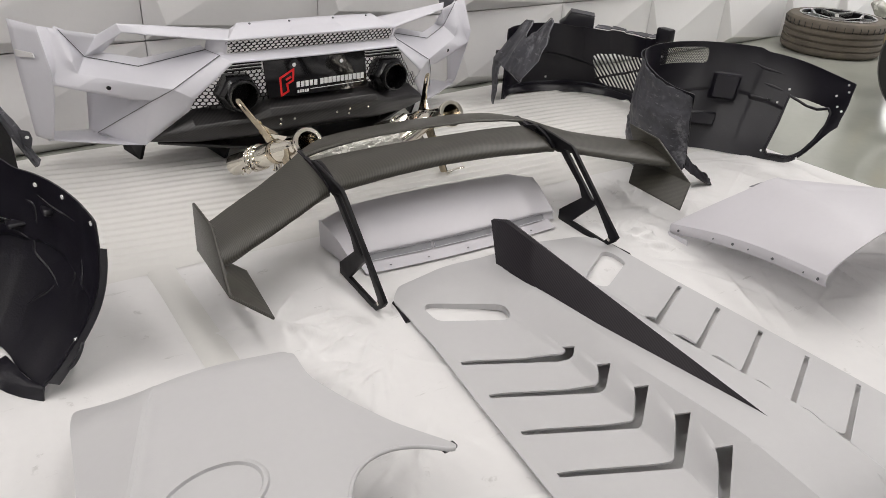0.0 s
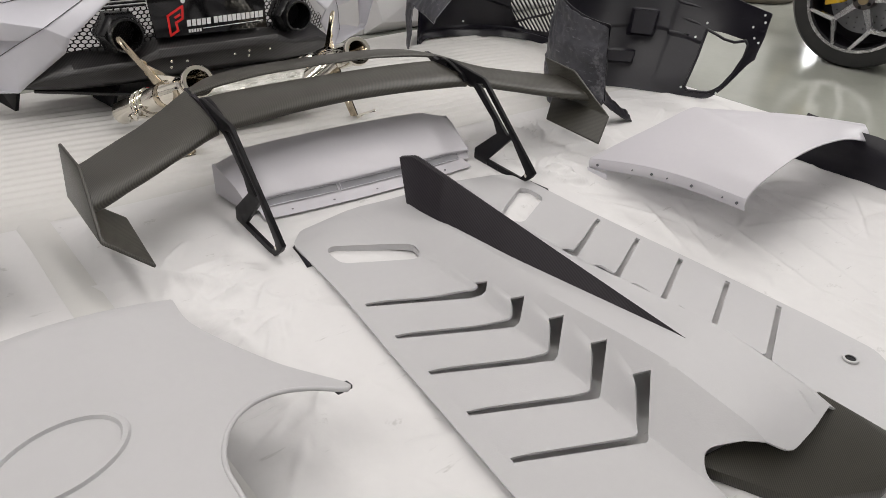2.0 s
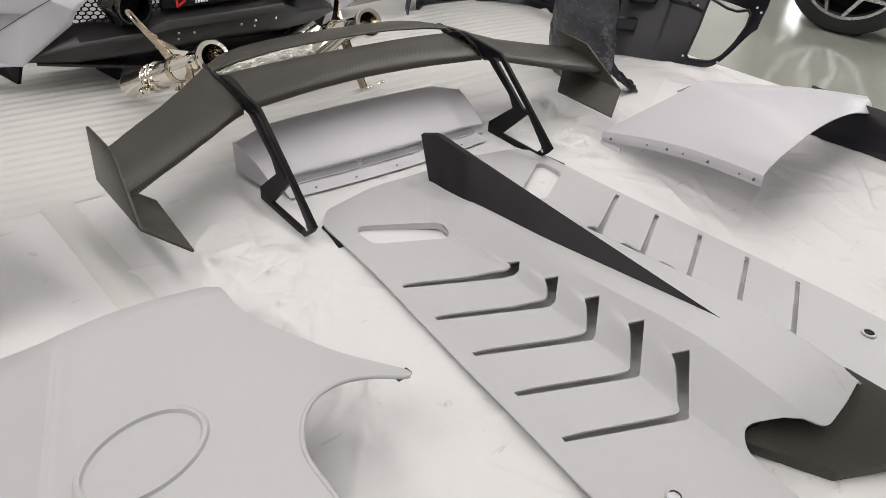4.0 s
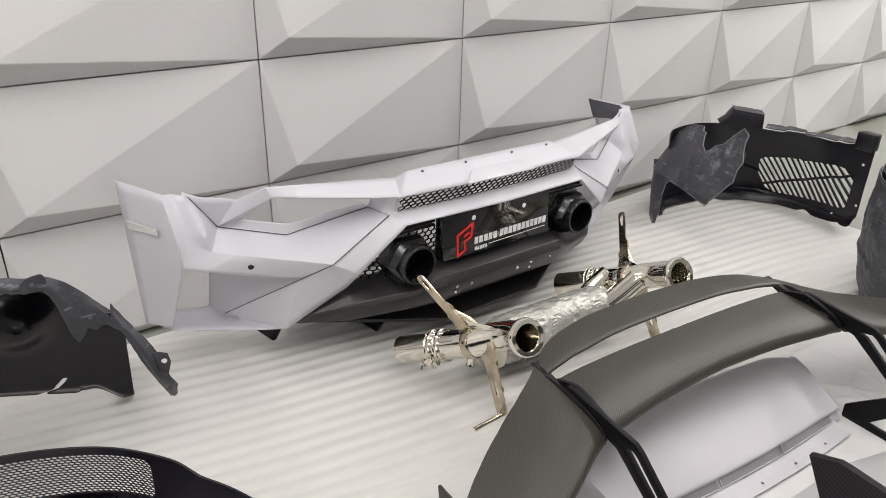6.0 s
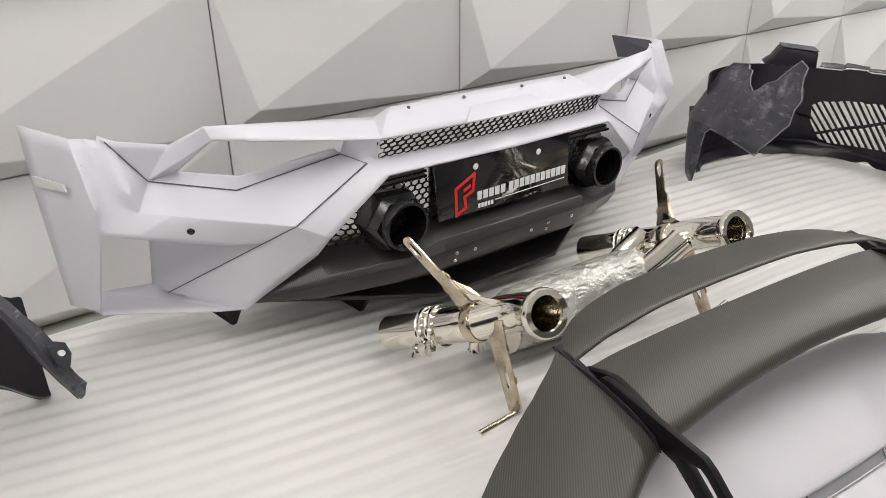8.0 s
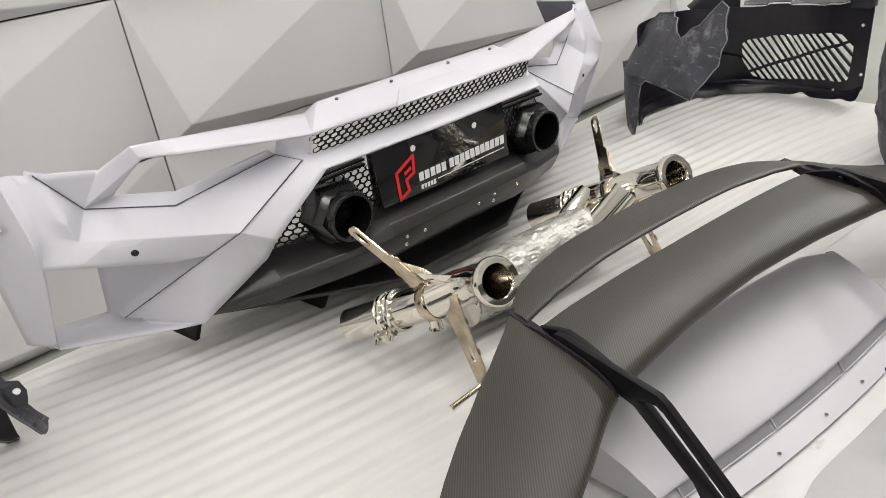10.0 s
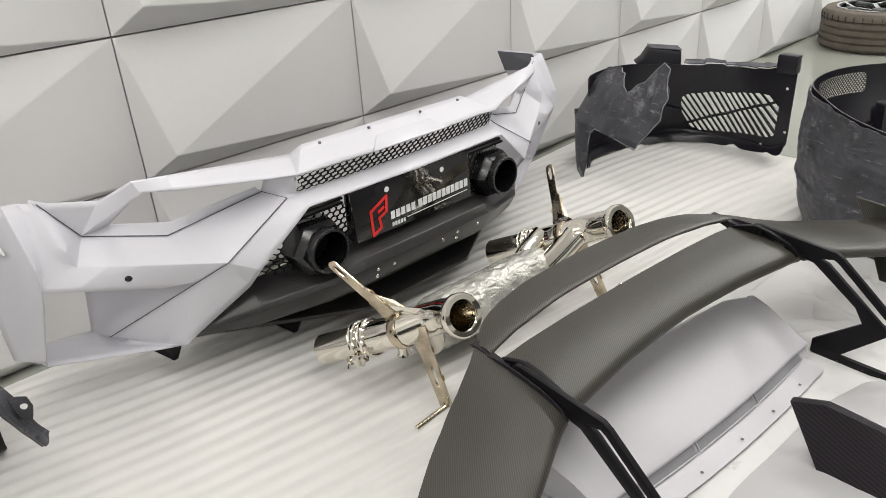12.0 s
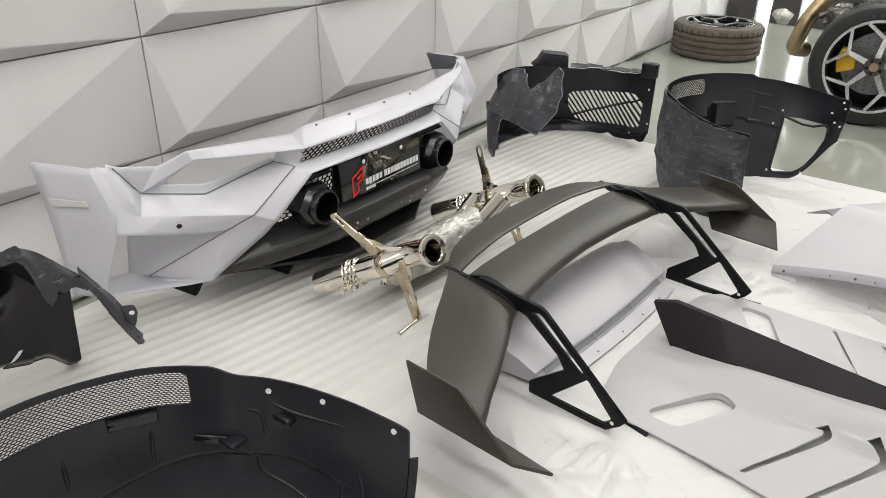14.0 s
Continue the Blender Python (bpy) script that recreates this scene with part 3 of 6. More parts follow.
for x, z in ((-0.12, 0.412), (0.09, 0.408)):
    bm = bmesh.new()
    tube(bm, [(x, -0.0135, z), (x, -0.0125, z)], 0.008, 14)
    part("plate_slot", bm, M_WHITE, plate, "slot in the plate showing white behind")

# diffuser: a lofted dark carbon body with fins below
DS = [(0.0, (0.085, 0.285), (-0.045, 0.262), (-0.058, 0.235), (-0.03, 0.178), (0.0, 0.15), (0.06, 0.125), (0.2, 0.11)),
      (0.24, (0.085, 0.285), (-0.04, 0.262), (-0.055, 0.235), (-0.025, 0.175), (0.0, 0.15), (0.06, 0.122), (0.2, 0.108)),
      (0.32, (0.085, 0.27), (-0.01, 0.225), (-0.02, 0.21), (0.0, 0.165), (0.02, 0.145), (0.07, 0.12), (0.2, 0.105)),
      (0.5, (0.12, 0.245), (0.06, 0.2), (0.05, 0.185), (0.07, 0.15), (0.08, 0.135), (0.12, 0.115), (0.24, 0.1)),
      (0.66, (0.21, 0.14), (0.185, 0.134), (0.18, 0.13), (0.185, 0.124), (0.19, 0.12), (0.22, 0.11), (0.3, 0.1))]
bm = bmesh.new()
secs = [(-u, *p) for u, *p in DS[:0:-1]] + DS
rings = [[bm.verts.new((u, v, z)) for v, z in p] for u, *p in secs]
for a, b in zip(rings, rings[1:]):
    for i in range(len(a) - 1):
        bm.faces.new((a[i], a[i + 1], b[i + 1], b[i]))
soften(bm, 0.003, 25, 2)
diffuser = part("diffuser", bm, M_CARBON_LOW, bumper, "dark carbon diffuser", smooth=30)
bm = bmesh.new()
prism(bm, [(-0.60, 0.23, 0.085), (-0.36, 0.09, 0.075), (-0.2, 0.0, 0.07), (0.2, 0.0, 0.07), (0.36, 0.09, 0.075), (0.60, 0.23, 0.085), (0.56, 0.36, 0.09), (-0.56, 0.36, 0.09)], (0, 0, 0.012))
soften(bm, 0.003, 30, 2)
part("splitter", bm, M_CARBON_LOW, diffuser, "carbon splitter plate")
for u, v in ((-0.655, 0.286), (-0.36, 0.15), (0.36, 0.15), (0.655, 0.286)):
    bm = bmesh.new()
    k = 0.03 if u > 0 else -0.03
    prism(bm, [(u - 0.006, v, 0.014 + 0.006 * (u > 0)), (u - 0.006 - k * 0.35, v - 0.06, 0.118), (u - 0.006 + k, v + 0.13, 0.118), (u - 0.006 + k, v + 0.1, 0.03)], (0.012, 0, 0))
    part("fin", bm, M_SATIN, diffuser, "black diffuser fin")
for u, v, z in ((-0.2, -0.047, 0.216), (-0.2, -0.04, 0.193), (-0.14, -0.044, 0.209), (0.05, -0.046, 0.21), (0.11, -0.047, 0.216), (0.11, -0.04, 0.195), (0.2, -0.046, 0.212)):
    bm = bmesh.new()
    bmesh.ops.create_uvsphere(bm, u_segments=10, v_segments=6, radius=0.0055)
    for q in bm.verts:
        q.co = (q.co.x + u, q.co.y * 0.6 + v, q.co.z + z)
    part("bolt", bm, M_STEEL, diffuser, smooth=60)
for sg in (-1, 1):
    bm = bmesh.new()
    bmesh.ops.create_uvsphere(bm, u_segments=14, v_segments=8, radius=0.011)
    for q in bm.verts:
        q.co = (q.co.x * 1.1 + sg * 0.762, q.co.y * 0.5 + 0.160, q.co.z * 0.8 + 0.352)
    part("sensor_hole", bm, M_GLOSS, bumper, "dark round sensor hole", smooth=60)
    bm = bmesh.new()
    prism(bm, [(sg * 1.004, 0.414, 0.453), (sg * 0.969, 0.284, 0.466), (sg * 0.968, 0.276, 0.451), (sg * 1.002, 0.409, 0.430)], (sg * -0.004, 0.0, 0.0))
    part("side_slit", bm, M_WALL, bumper, "slit in the side showing the pale wall")
for u in (-0.257, -0.093, 0.098, 0.253):
    bm = bmesh.new()
    tube(bm, [(u, 0.070, 0.5625), (u, 0.071, 0.559)], 0.0042, 10)
    part("bolt_hole", bm, M_INNER, bumper)

# ---- exhaust system ----
exhaust = thing("exhaust_system", "polished steel twin exhaust silencer with film-wrapped muffler lying on the foam", "exhaust", pose(0, 0, 0))


def pipe_run(ring, tail):
    a, b = Vector(ring), Vector(tail)
    bm = bmesh.new()
    f = Vector((0.15, 0.89, -0.43)).normalized()
    d = (b - a).normalized()
    q = a.lerp(b, 0.38)
    tube(bm, [a, a + f * 0.03, a + f * 0.07, (a + f * 0.11).lerp(q, 0.35), q, a.lerp(b, 0.5), a.lerp(b, 0.68)], 0.041, 28, inner=0.003)
    p = part("pipe", bm, M_STEEL, exhaust, "polished steel pipe", smooth=40)
    bm = bmesh.new()
    tube(bm, [a - f * 0.012, a - f * 0.006, a + f * 0.006, a + f * 0.012], [0.048, 0.052, 0.052, 0.048], 36, inner=0.011)
    part("flange_ring", bm, M_STEEL, p, "polished flange ring", smooth=40)
    bm = bmesh.new()
    tube(bm, [a.lerp(b, 0.62), a.lerp(b, 0.7), a.lerp(b, 0.99), b], [0.038, 0.040, 0.041, 0.041], 28, inner=0.003)
    part("outlet", bm, M_STEEL, p, "polished outlet pipe", smooth=40)
    for k in (0.63, 0.7):
        c = a.lerp(b, k)
        bm = bmesh.new()
        tube(bm, [c - d * 0.009, c - d * 0.006, c - d * 0.003, c + d * 0.003, c + d * 0.006, c + d * 0.009], [0.0455, 0.049, 0.0465, 0.0465, 0.049, 0.0455], 28)
        cl = part("clamp", bm, M_STEEL, p, "steel band clamp", smooth=40)
    bm = bmesh.new()
    c = a.lerp(b, 0.66)
    side = d.cross(Vector((0, 0, 1))).normalized()
    tube(bm, [c - side * 0.05 - Vector((0, 0, 0.03)) - d * 0.02, c - side * 0.05 - Vector((0, 0, 0.03)) + d * 0.02], 0.006, 10)
    tube(bm, [c - side * 0.06 - Vector((0, 0, 0.02)), c - side * 0.05 - Vector((0, 0, 0.045))], 0.009, 10)
    for e in (-0.024, 0.024):
        q = c - side * 0.05 - Vector((0, 0, 0.03)) + d * e
        tube(bm, [q - d * 0.005, q + d * 0.005], 0.011, 6)
        tube(bm, [q + side * 0.004 + Vector((0, 0, 0.012)), q - side * 0.012 - Vector((0, 0, 0.016))], 0.0045, 8)
    part("clamp_bolt", bm, M_STEEL, p, smooth=40)
    return p


RL, TL = (1.032, 2.163, 0.268), (0.905, 2.545, 0.070)
RR, TR = (1.632, 2.15, 0.282), (1.545, 2.535, 0.100)
run_l = pipe_run(RL, TL)
run_r = pipe_run(RR, TR)
bm = bmesh.new()
prof = [(0.0, 0.04), (0.012, 0.062), (0.04, 0.074), (0.1, 0.075), (0.2, 0.074), (0.3, 0.075), (0.36, 0.074), (0.388, 0.064), (0.40, 0.04)]


def ramp_up(pts, x):
    for (x0, y0), (x1, y1) in zip(pts, pts[1:]):
        if x <= x1:
            return y0 + (y1 - y0) * (x - x0) / (x1 - x0)
    return pts[-1][1]


ma, mb = Vector((1.09, 2.37, 0.112)), Vector((1.545, 2.325, 0.125))
dd = (mb - ma)
fine = [(0.4 * k / 48, ramp_up(prof, 0.4 * k / 48)) for k in range(49)]
tube(bm, [ma + dd * (h / 0.4) for h, r in fine], [r for h, r in fine], 96)
for v in bm.verts:
    q = Vector((v.co.x * 30, v.co.y * 60, v.co.z * 60))
    n = abs(noise.noise(q)) + 0.6 * abs(noise.noise(q * 2.1 + Vector((3, 1, 7))))
    c = ma + dd * ((v.co - ma).dot(dd) / dd.length_squared)
    v.co += (v.co - c).normalized() * (0.002 - 0.006 * n)
part("muffler", bm, M_FILM, exhaust, "round muffler wrapped in clear film", smooth=22)
for pts, r in ((((1.11, 2.37, 0.115), (1.06, 2.37, 0.13), (1.0, 2.32, 0.17)), 0.03), (((1.50, 2.295, 0.150), (1.545, 2.285, 0.178), (1.60, 2.27, 0.222)), 0.036), (((1.475, 2.365, 0.150), (1.52, 2.37, 0.175), (1.575, 2.37, 0.200)), 0.031), (((1.085, 2.352, 0.108), (1.07, 2.345, 0.106)), 0.055)):
    bm = bmesh.new()
    tube(bm, pts, r, 24)
    part("link_pipe", bm, M_STEEL, exhaust, "short polished link pipe", smooth=40)


def plate_with(name, pts, holes, off, parent, material, label):
    """A cut plate: outline and holes in 3D, with thickness along off."""
    bm = bmesh.new()
    holed(bm, pts, holes)
    thicken(bm, off)
    return part(name, bm, material, parent, label, smooth=30)


def oval(c, d, w, long, wide, n=14):
    return [c + d * (long * math.cos(2 * math.pi * k / n)) + w * (wide * math.sin(2 * math.pi * k / n)) for k in range(n)]


for run, sx, top in ((run_l, 0.0, (0.91, 2.46, 0.345)), (run_r, 0.615, (1.74, 2.472, 0.335))):
    j = Vector((0.985 + sx, 2.315, 0.2))
    tp = Vector(top)
    d = (tp - j).normalized()
    w = d.cross(Vector((0.75, 0.5, 0.3))).normalized()
    L = (tp - j).length
    cap = [tp + w * (0.0125 * math.cos(a)) + d * (0.0125 * math.sin(a)) for a in [math.pi * k / 8 for k in range(9)]]
    outline = [j - d * 0.02 - w * 0.02, j - d * 0.02 + w * 0.024, j + d * (0.25 * L) + w * 0.02, j + d * (0.42 * L) + w * 0.0125] + cap + [j + d * (0.6 * L) - w * 0.0125, j + d * (0.57 * L) - w * 0.018, j + d * (0.2 * L) - w * 0.018]
    slot = oval(tp - d * 0.022, d, w, 0.024, 0.0065)
    hang = plate_with("hanger", outline, [slot], 0.005, run, M_STEEL_RAW, "heat-tinted welded hanger bracket with a long slot")
    nrm = d.cross(w)
    for sd in (-1, 1):
        bm = bmesh.new()
        prism(bm, [j + w * (sd * 0.018), j + d * (0.45 * L) + w * (sd * 0.015), j + d * (0.25 * L) + w * (sd * 0.019) - nrm * 0.022, j + w * (sd * 0.022) - nrm * 0.03], w * (0.004 * sd))
        part("gusset", bm, M_STEEL_RAW, hang, "welded steel gusset")
    for sd, q in ((-1, 0.08), (1, 0.16), (-1, 0.30), (1, 0.40), (-1, 0.5)):
        bm = bmesh.new()
        bmesh.ops.create_uvsphere(bm, u_segments=8, v_segments=5, radius=0.004)
        c = j + d * (q * L) + w * (sd * 0.018)
        for v in bm.verts:
            v.co = c + d * (v.co.z * 2.4) + w * (v.co.x * 0.8) + nrm * v.co.y
        part("weld_bead", bm, M_GOLD, hang, "brown weld bead", smooth=60)
    ring, tail = (RL, TL) if sx == 0 else (RR, TR)
    ring, tail = Vector(ring), Vector(tail)
    on = (ring - tail).normalized()
    # flat web from the hanger to the pipe, and the welded collar under it
    bm = bmesh.new()
    prism(bm, [j + d * (0.40 * L) + w * 0.012, j + d * (0.10 * L) + w * 0.016, j + on * 0.035 + Vector((0, 0, 0.022)), j + on * 0.062 + Vector((0, 0, 0.034))], nrm * 0.003)
    soften(bm, 0.001, 30, 2)
    part("web_plate", bm, M_STEEL, hang, "bright triangular web plate", smooth=30)
    bm = bmesh.new()
    c = ring.lerp(tail, 0.40)
    tube(bm, [c + on * 0.013, c + on * 0.009, c - on * 0.009, c - on * 0.013], [0.0425, 0.0448, 0.0448, 0.0425], 28)
    part("weld_collar", bm, M_STEEL_RAW, run, "heat-tinted welded collar", smooth=40)
    bm = bmesh.new()
    tube(bm, [c - Vector((0, 0, 0.03)), c - Vector((0, 0, 0.062)), c - Vector((0, 0, 0.070))], [0.014, 0.014, 0.018], 18, inner=0.004)
    part("stub", bm, M_STEEL, run, "short threaded stub under the pipe", smooth=40)
    low = Vector((1.0 + sx * 1.06, 2.195, 0.02))
    j = j + Vector((0.004, -0.048, 0.016))
    d = (low - j).normalized()
    w = d.cross(Vector((0.85, 0.4, 0.2))).normalized()
    L = (low - j).length
    leg = plate_with("leg", [j - w * 0.02, j + w * 0.024, j + d * (0.3 * L) + w * 0.018, low + w * 0.016, low - w * 0.016, j + d * (0.35 * L) - w * 0.018], [oval(j + d * (0.62 * L), d, w, 0.03, 0.006)], 0.006, run, M_STEEL_RAW, "heat-tinted support leg")
    for k in range(5):
        bm = bmesh.new()
        bmesh.ops.create_uvsphere(bm, u_segments=8, v_segments=5, radius=0.004)
        c = j + d * ((0.12 + 0.18 * k) * L) + w * (0.017 if k % 2 else -0.017)
        for v in bm.verts:
            v.co = c + d * (v.co.z * 2.4) + w * (v.co.x * 0.8) + d.cross(w) * v.co.y
        part("weld_bead", bm, M_GOLD, leg, "brown weld bead", smooth=60)
    bm = bmesh.new()
    tube(bm, [low + Vector((0.005, 0.0, -0.008)), low + Vector((-0.105 if sx == 0 else 0.105, -0.005 if sx == 0 else 0.015, -0.008))], 0.0085, 14, inner=0.003)
    part("peg", bm, M_STEEL, run, "round steel mounting peg", smooth=40)

# ---- rear wing ----
wing = thing("rear_wing", "matte carbon rear wing on black stanchions standing on the sheet", "wing", pose(1.36, 1.75, 0, 0, 0, -4))


def between(table, a):
    """Smooth reading of a table of (place, values...) at the place a."""
    n = len(table) - 1
    i = max(0, min(n - 1, sum(1 for row in table[1:] if row[0] <= a)))
    p = [Vector(table[max(0, min(n, i + d))]) for d in (-1, 0, 1, 2)]
    f = max(0.0, min(1.0, (a - p[1][0]) / (p[2][0] - p[1][0])))
    m1, m2 = (p[2] - p[0]) * 0.5, (p[3] - p[1]) * 0.5
    return p[1] * (2 * f**3 - 3 * f * f + 1) + m1 * (f**3 - 2 * f * f + f) + p[2] * (3 * f * f - 2 * f**3) + m2 * (f**3 - f * f)


# half span: place across the car, then depth and height of each edge
NOSE = [(0.0, 0.044, 0.266), (0.2, 0.034, 0.264), (0.35, 0.016, 0.260), (0.44, -0.002, 0.256), (0.60, -0.078, 0.234), (0.73, -0.138, 0.212), (0.84, -0.190, 0.199)]
TAIL = [(0.0, 0.198, 0.293), (0.2, 0.197, 0.292), (0.35, 0.194, 0.288), (0.44, 0.188, 0.284)]
STRIP = [(0.0, 0.240, 0.316), (0.2, 0.236, 0.314), (0.35, 0.222, 0.305), (0.41, 0.212, 0.298), (0.44, 0.206, 0.294)]
BACK = [(0.0, 0.354, 0.308), (0.2, 0.344, 0.308), (0.3, 0.322, 0.308), (0.37, 0.298, 0.304), (0.43, 0.258, 0.297), (0.48, 0.222, 0.286), (0.54, 0.190, 0.266), (0.62, 0.146, 0.246), (0.72, 0.078, 0.236), (0.84, -0.012, 0.232)]
# section of an aerofoil: share of the chord, height over the chord line
TOPLINE = [(0.0, -0.008), (0.010, -0.001), (0.035, 0.0045), (0.1, 0.0095), (0.22, 0.0135), (0.4, 0.0145), (0.6, 0.012), (0.8, 0.007), (0.93, 0.003), (1.0, 0.001)]
UNDERLINE = [(1.0, -0.002), (0.8, -0.004), (0.55, -0.009), (0.3, -0.014), (0.12, -0.0165), (0.04, -0.016), (0.010, -0.013)]


def chord(u, k, lift, front, rear):
    a = abs(u)
    _, v0, z0 = between(front, a)
    _, v1, z1 = between(rear, a)
    return Vector((u, v0 + k * (v1 - v0), z0 + k * (z1 - z0) + lift))


def plane(bm, us, front, rear, thick=1.0):
    """An aerofoil plank with a rolled nose from the front edge to the rear edge."""
    rings = [[bm.verts.new(chord(u, k, h * thick, front, rear)) for k, h in TOPLINE + UNDERLINE] for u in us]
    for a, b in zip(rings, rings[1:]):
        for i in range(len(a)):
            bm.faces.new((a[i], a[(i + 1) % len(a)], b[(i + 1) % len(a)], b[i]))
    bm.faces.new(rings[0])
    bm.faces.new(rings[-1][::-1])


def upright(bm, u, wide, outline, holes=()):
    """A plate standing along the car, cut to an outline of (depth, height)."""
    holed(bm, [(u, v, z) for v, z in outline], [[(u, v, z) for v, z in h] for h in holes])
    bmesh.ops.recalc_face_normals(bm, faces=bm.faces)
    r = bmesh.ops.extrude_face_region(bm, geom=bm.faces[:])
    bmesh.ops.translate(bm, verts=[q for q in r["geom"] if isinstance(q, bmesh.types.BMVert)], vec=(wide, 0, 0))


mid = [-0.428 + 0.856 * i / 40 for i in range(41)]
bm = bmesh.new()
plane(bm, mid, NOSE, TAIL)
part("main_plane", bm, M_CARBON, wing, "matte carbon centre plane with visible weave", smooth=50)
bm = bmesh.new()
plane(bm, [-0.437 + 0.874 * i / 48 for i in range(49)], STRIP, BACK, 0.36)
part("upper_strip", bm, M_CARBON, wing, "narrow arched carbon strip behind the gap", smooth=50)
for sg in (-1, 1):
    bm = bmesh.new()
    plane(bm, [sg * (0.4445 + 0.392 * i / 24) for i in range(25)], NOSE, BACK)
    part("outer_plane", bm, M_CARBON, wing, "matte carbon outer plane", smooth=50)
    bm = bmesh.new()
    vs = [bm.verts.new((sg * u, v, z)) for u, v, z in ((0.838, 0.048, 0.282), (0.83, -0.112, 0.276), (0.846, -0.285, 0.157), (0.852, -0.004, 0.158), (0.75, -0.337, 0.090), (0.742, -0.085, 0.098), (0.780, -0.20, 0.108))]
    bm.faces.new((vs[0], vs[1], vs[2], vs[3]))
    bm.faces.new((vs[3], vs[2], vs[4], vs[5]))
    bmesh.ops.delete(bm, geom=[v for v in bm.verts if not v.link_faces], context="VERTS")
    bmesh.ops.recalc_face_normals(bm, faces=bm.faces)
    bmesh.ops.solidify(bm, geom=bm.faces[:], thickness=0.009)
    soften(bm, 0.0035, 20, 3)
    part("end_plate", bm, M_CARBON, wing, "angled carbon end plate", smooth=30)
    # stanchion: one black plate from the wing down to the foot
    bm = bmesh.new()
    outer = [(0.150, 0.285), (0.136, 0.306), (0.118, 0.309), (-0.076, 0.296), (-0.094, 0.286), (-0.362, 0.066), (-0.348, 0.045), (-0.296, 0.0), (-0.068, 0.0), (-0.060, 0.012), (-0.060, 0.045), (-0.165, 0.135), (-0.142, 0.172), (-0.03, 0.252), (0.03, 0.262), (0.10, 0.270)]
    slot = [(-0.040, 0.268), (-0.074, 0.276), (-0.086, 0.270), (-0.222, 0.158), (-0.226, 0.150), (-0.216, 0.146), (-0.204, 0.152), (-0.062, 0.262)]
    cut = [(-0.128, 0.026), (-0.236, 0.138), (-0.244, 0.134), (-0.318, 0.056), (-0.318, 0.048), (-0.302, 0.030), (-0.294, 0.026)]
    upright(bm, sg * 0.4305, sg * 0.0125, outer, (slot, cut))
    soften(bm, 0.0016, 40, 2)
    st = part("stanchion", bm, M_SATIN, wing, "black cut-out metal stanchion", smooth=30)
    # fence on the inner side with its slot and bolt, carbon lip on the outer side
    bm = bmesh.new()
    oval_cut = [(0.118, 0.297), (0.112, 0.302), (0.102, 0.301), (0.052, 0.287), (0.036, 0.279), (0.044, 0.276), (0.060, 0.279), (0.112, 0.292)]
    lens = [(0.192, 0.286), (0.150, 0.302), (0.122, 0.309), (0.085, 0.304), (0.030, 0.288), (0.0, 0.266), (0.012, 0.258), (0.06, 0.268), (0.13, 0.279)]
    upright(bm, sg * 0.4165, sg * 0.0135, lens, (oval_cut,))
    soften(bm, 0.0014, 40, 2)
    fence = part("fence", bm, M_SATIN, wing, "black bracket fence with a long slot", smooth=30)
    bm = bmesh.new()
    upright(bm, sg * 0.427, sg * 0.002, [(0.122, 0.288), (0.122, 0.306), (0.03, 0.288), (0.03, 0.272)])
    part("slot_backing", bm, M_GLOSS, fence)
    bm = bmesh.new()
    tube(bm, [(sg * 0.4155, 0.107, 0.2965), (sg * 0.4185, 0.107, 0.2965)], 0.0048, 14)
    part("fence_bolt", bm, M_TIP, fence, "black bolt head", smooth=40)
    bm = bmesh.new()
    lip = [(0.222, 0.291), (0.185, 0.2985), (0.128, 0.299), (0.060, 0.2905), (0.012, 0.276), (-0.006, 0.255), (0.02, 0.252), (0.12, 0.266), (0.2, 0.28)]
    upright(bm, sg * 0.4435, sg * 0.0035, lip)
    soften(bm, 0.0013, 40, 2)
    part("inner_lip", bm, M_CARBON_DK, wing, "raised dark carbon lip of the outer plane", smooth=30)
    bm = bmesh.new()
    upright(bm, sg * 0.428, sg * 0.016, [(0.160, 0.288), (0.255, 0.300), (0.262, 0.294), (0.200, 0.272), (0.165, 0.270)])
    part("slot_end", bm, M_CARBON_DK, wing, "dark carbon wall closing the gap")
    bm = bmesh.new()
    tube(bm, [(sg * 0.4285, -0.325, 0.045), (sg * 0.4455, -0.325, 0.045)], 0.006, 12)
    part("foot_bolt", bm, M_STEEL, st, "bright bolt in the stanchion foot")
    for v, z in ((-0.13, 0.012), (-0.19, 0.014)):
        bm = bmesh.new()
        tube(bm, [(sg * 0.4295, v, z), (sg * 0.444, v, z)], 0.004, 10)
        part("foot_hole", bm, M_GLOSS, st)


def spline(pts, q):
    """Smooth point on an open run of points, q from 0 to 1."""
    n = len(pts) - 1
    i = min(int(q * n), n - 1)
    f = q * n - i
    p = [Vector(pts[max(0, min(n, i + d))]) for d in (-1, 0, 1, 2)]
    return 0.5 * ((2 * p[1]) + (p[2] - p[0]) * f + (2 * p[0] - 5 * p[1] + 4 * p[2] - p[3]) * f * f + (3 * p[1] - p[0] - 3 * p[2] + p[3]) * f ** 3)


# ---- deck lid ----
deck = thing("deck_lid", "silver-white primed ducktail deck lid lying on the sheet", "deck lid", pose(1.355, 1.765, 0, 0, 0, -4.5))
DPROF = [(0.10, 0.015), (0.105, 0.128), (0.09, 0.137), (0.04, 0.124), (-0.03, 0.096), (-0.082, 0.068), (-0.094, 0.061), (-0.095, 0.053), (-0.084, 0.05), (-0.104, 0.024)]


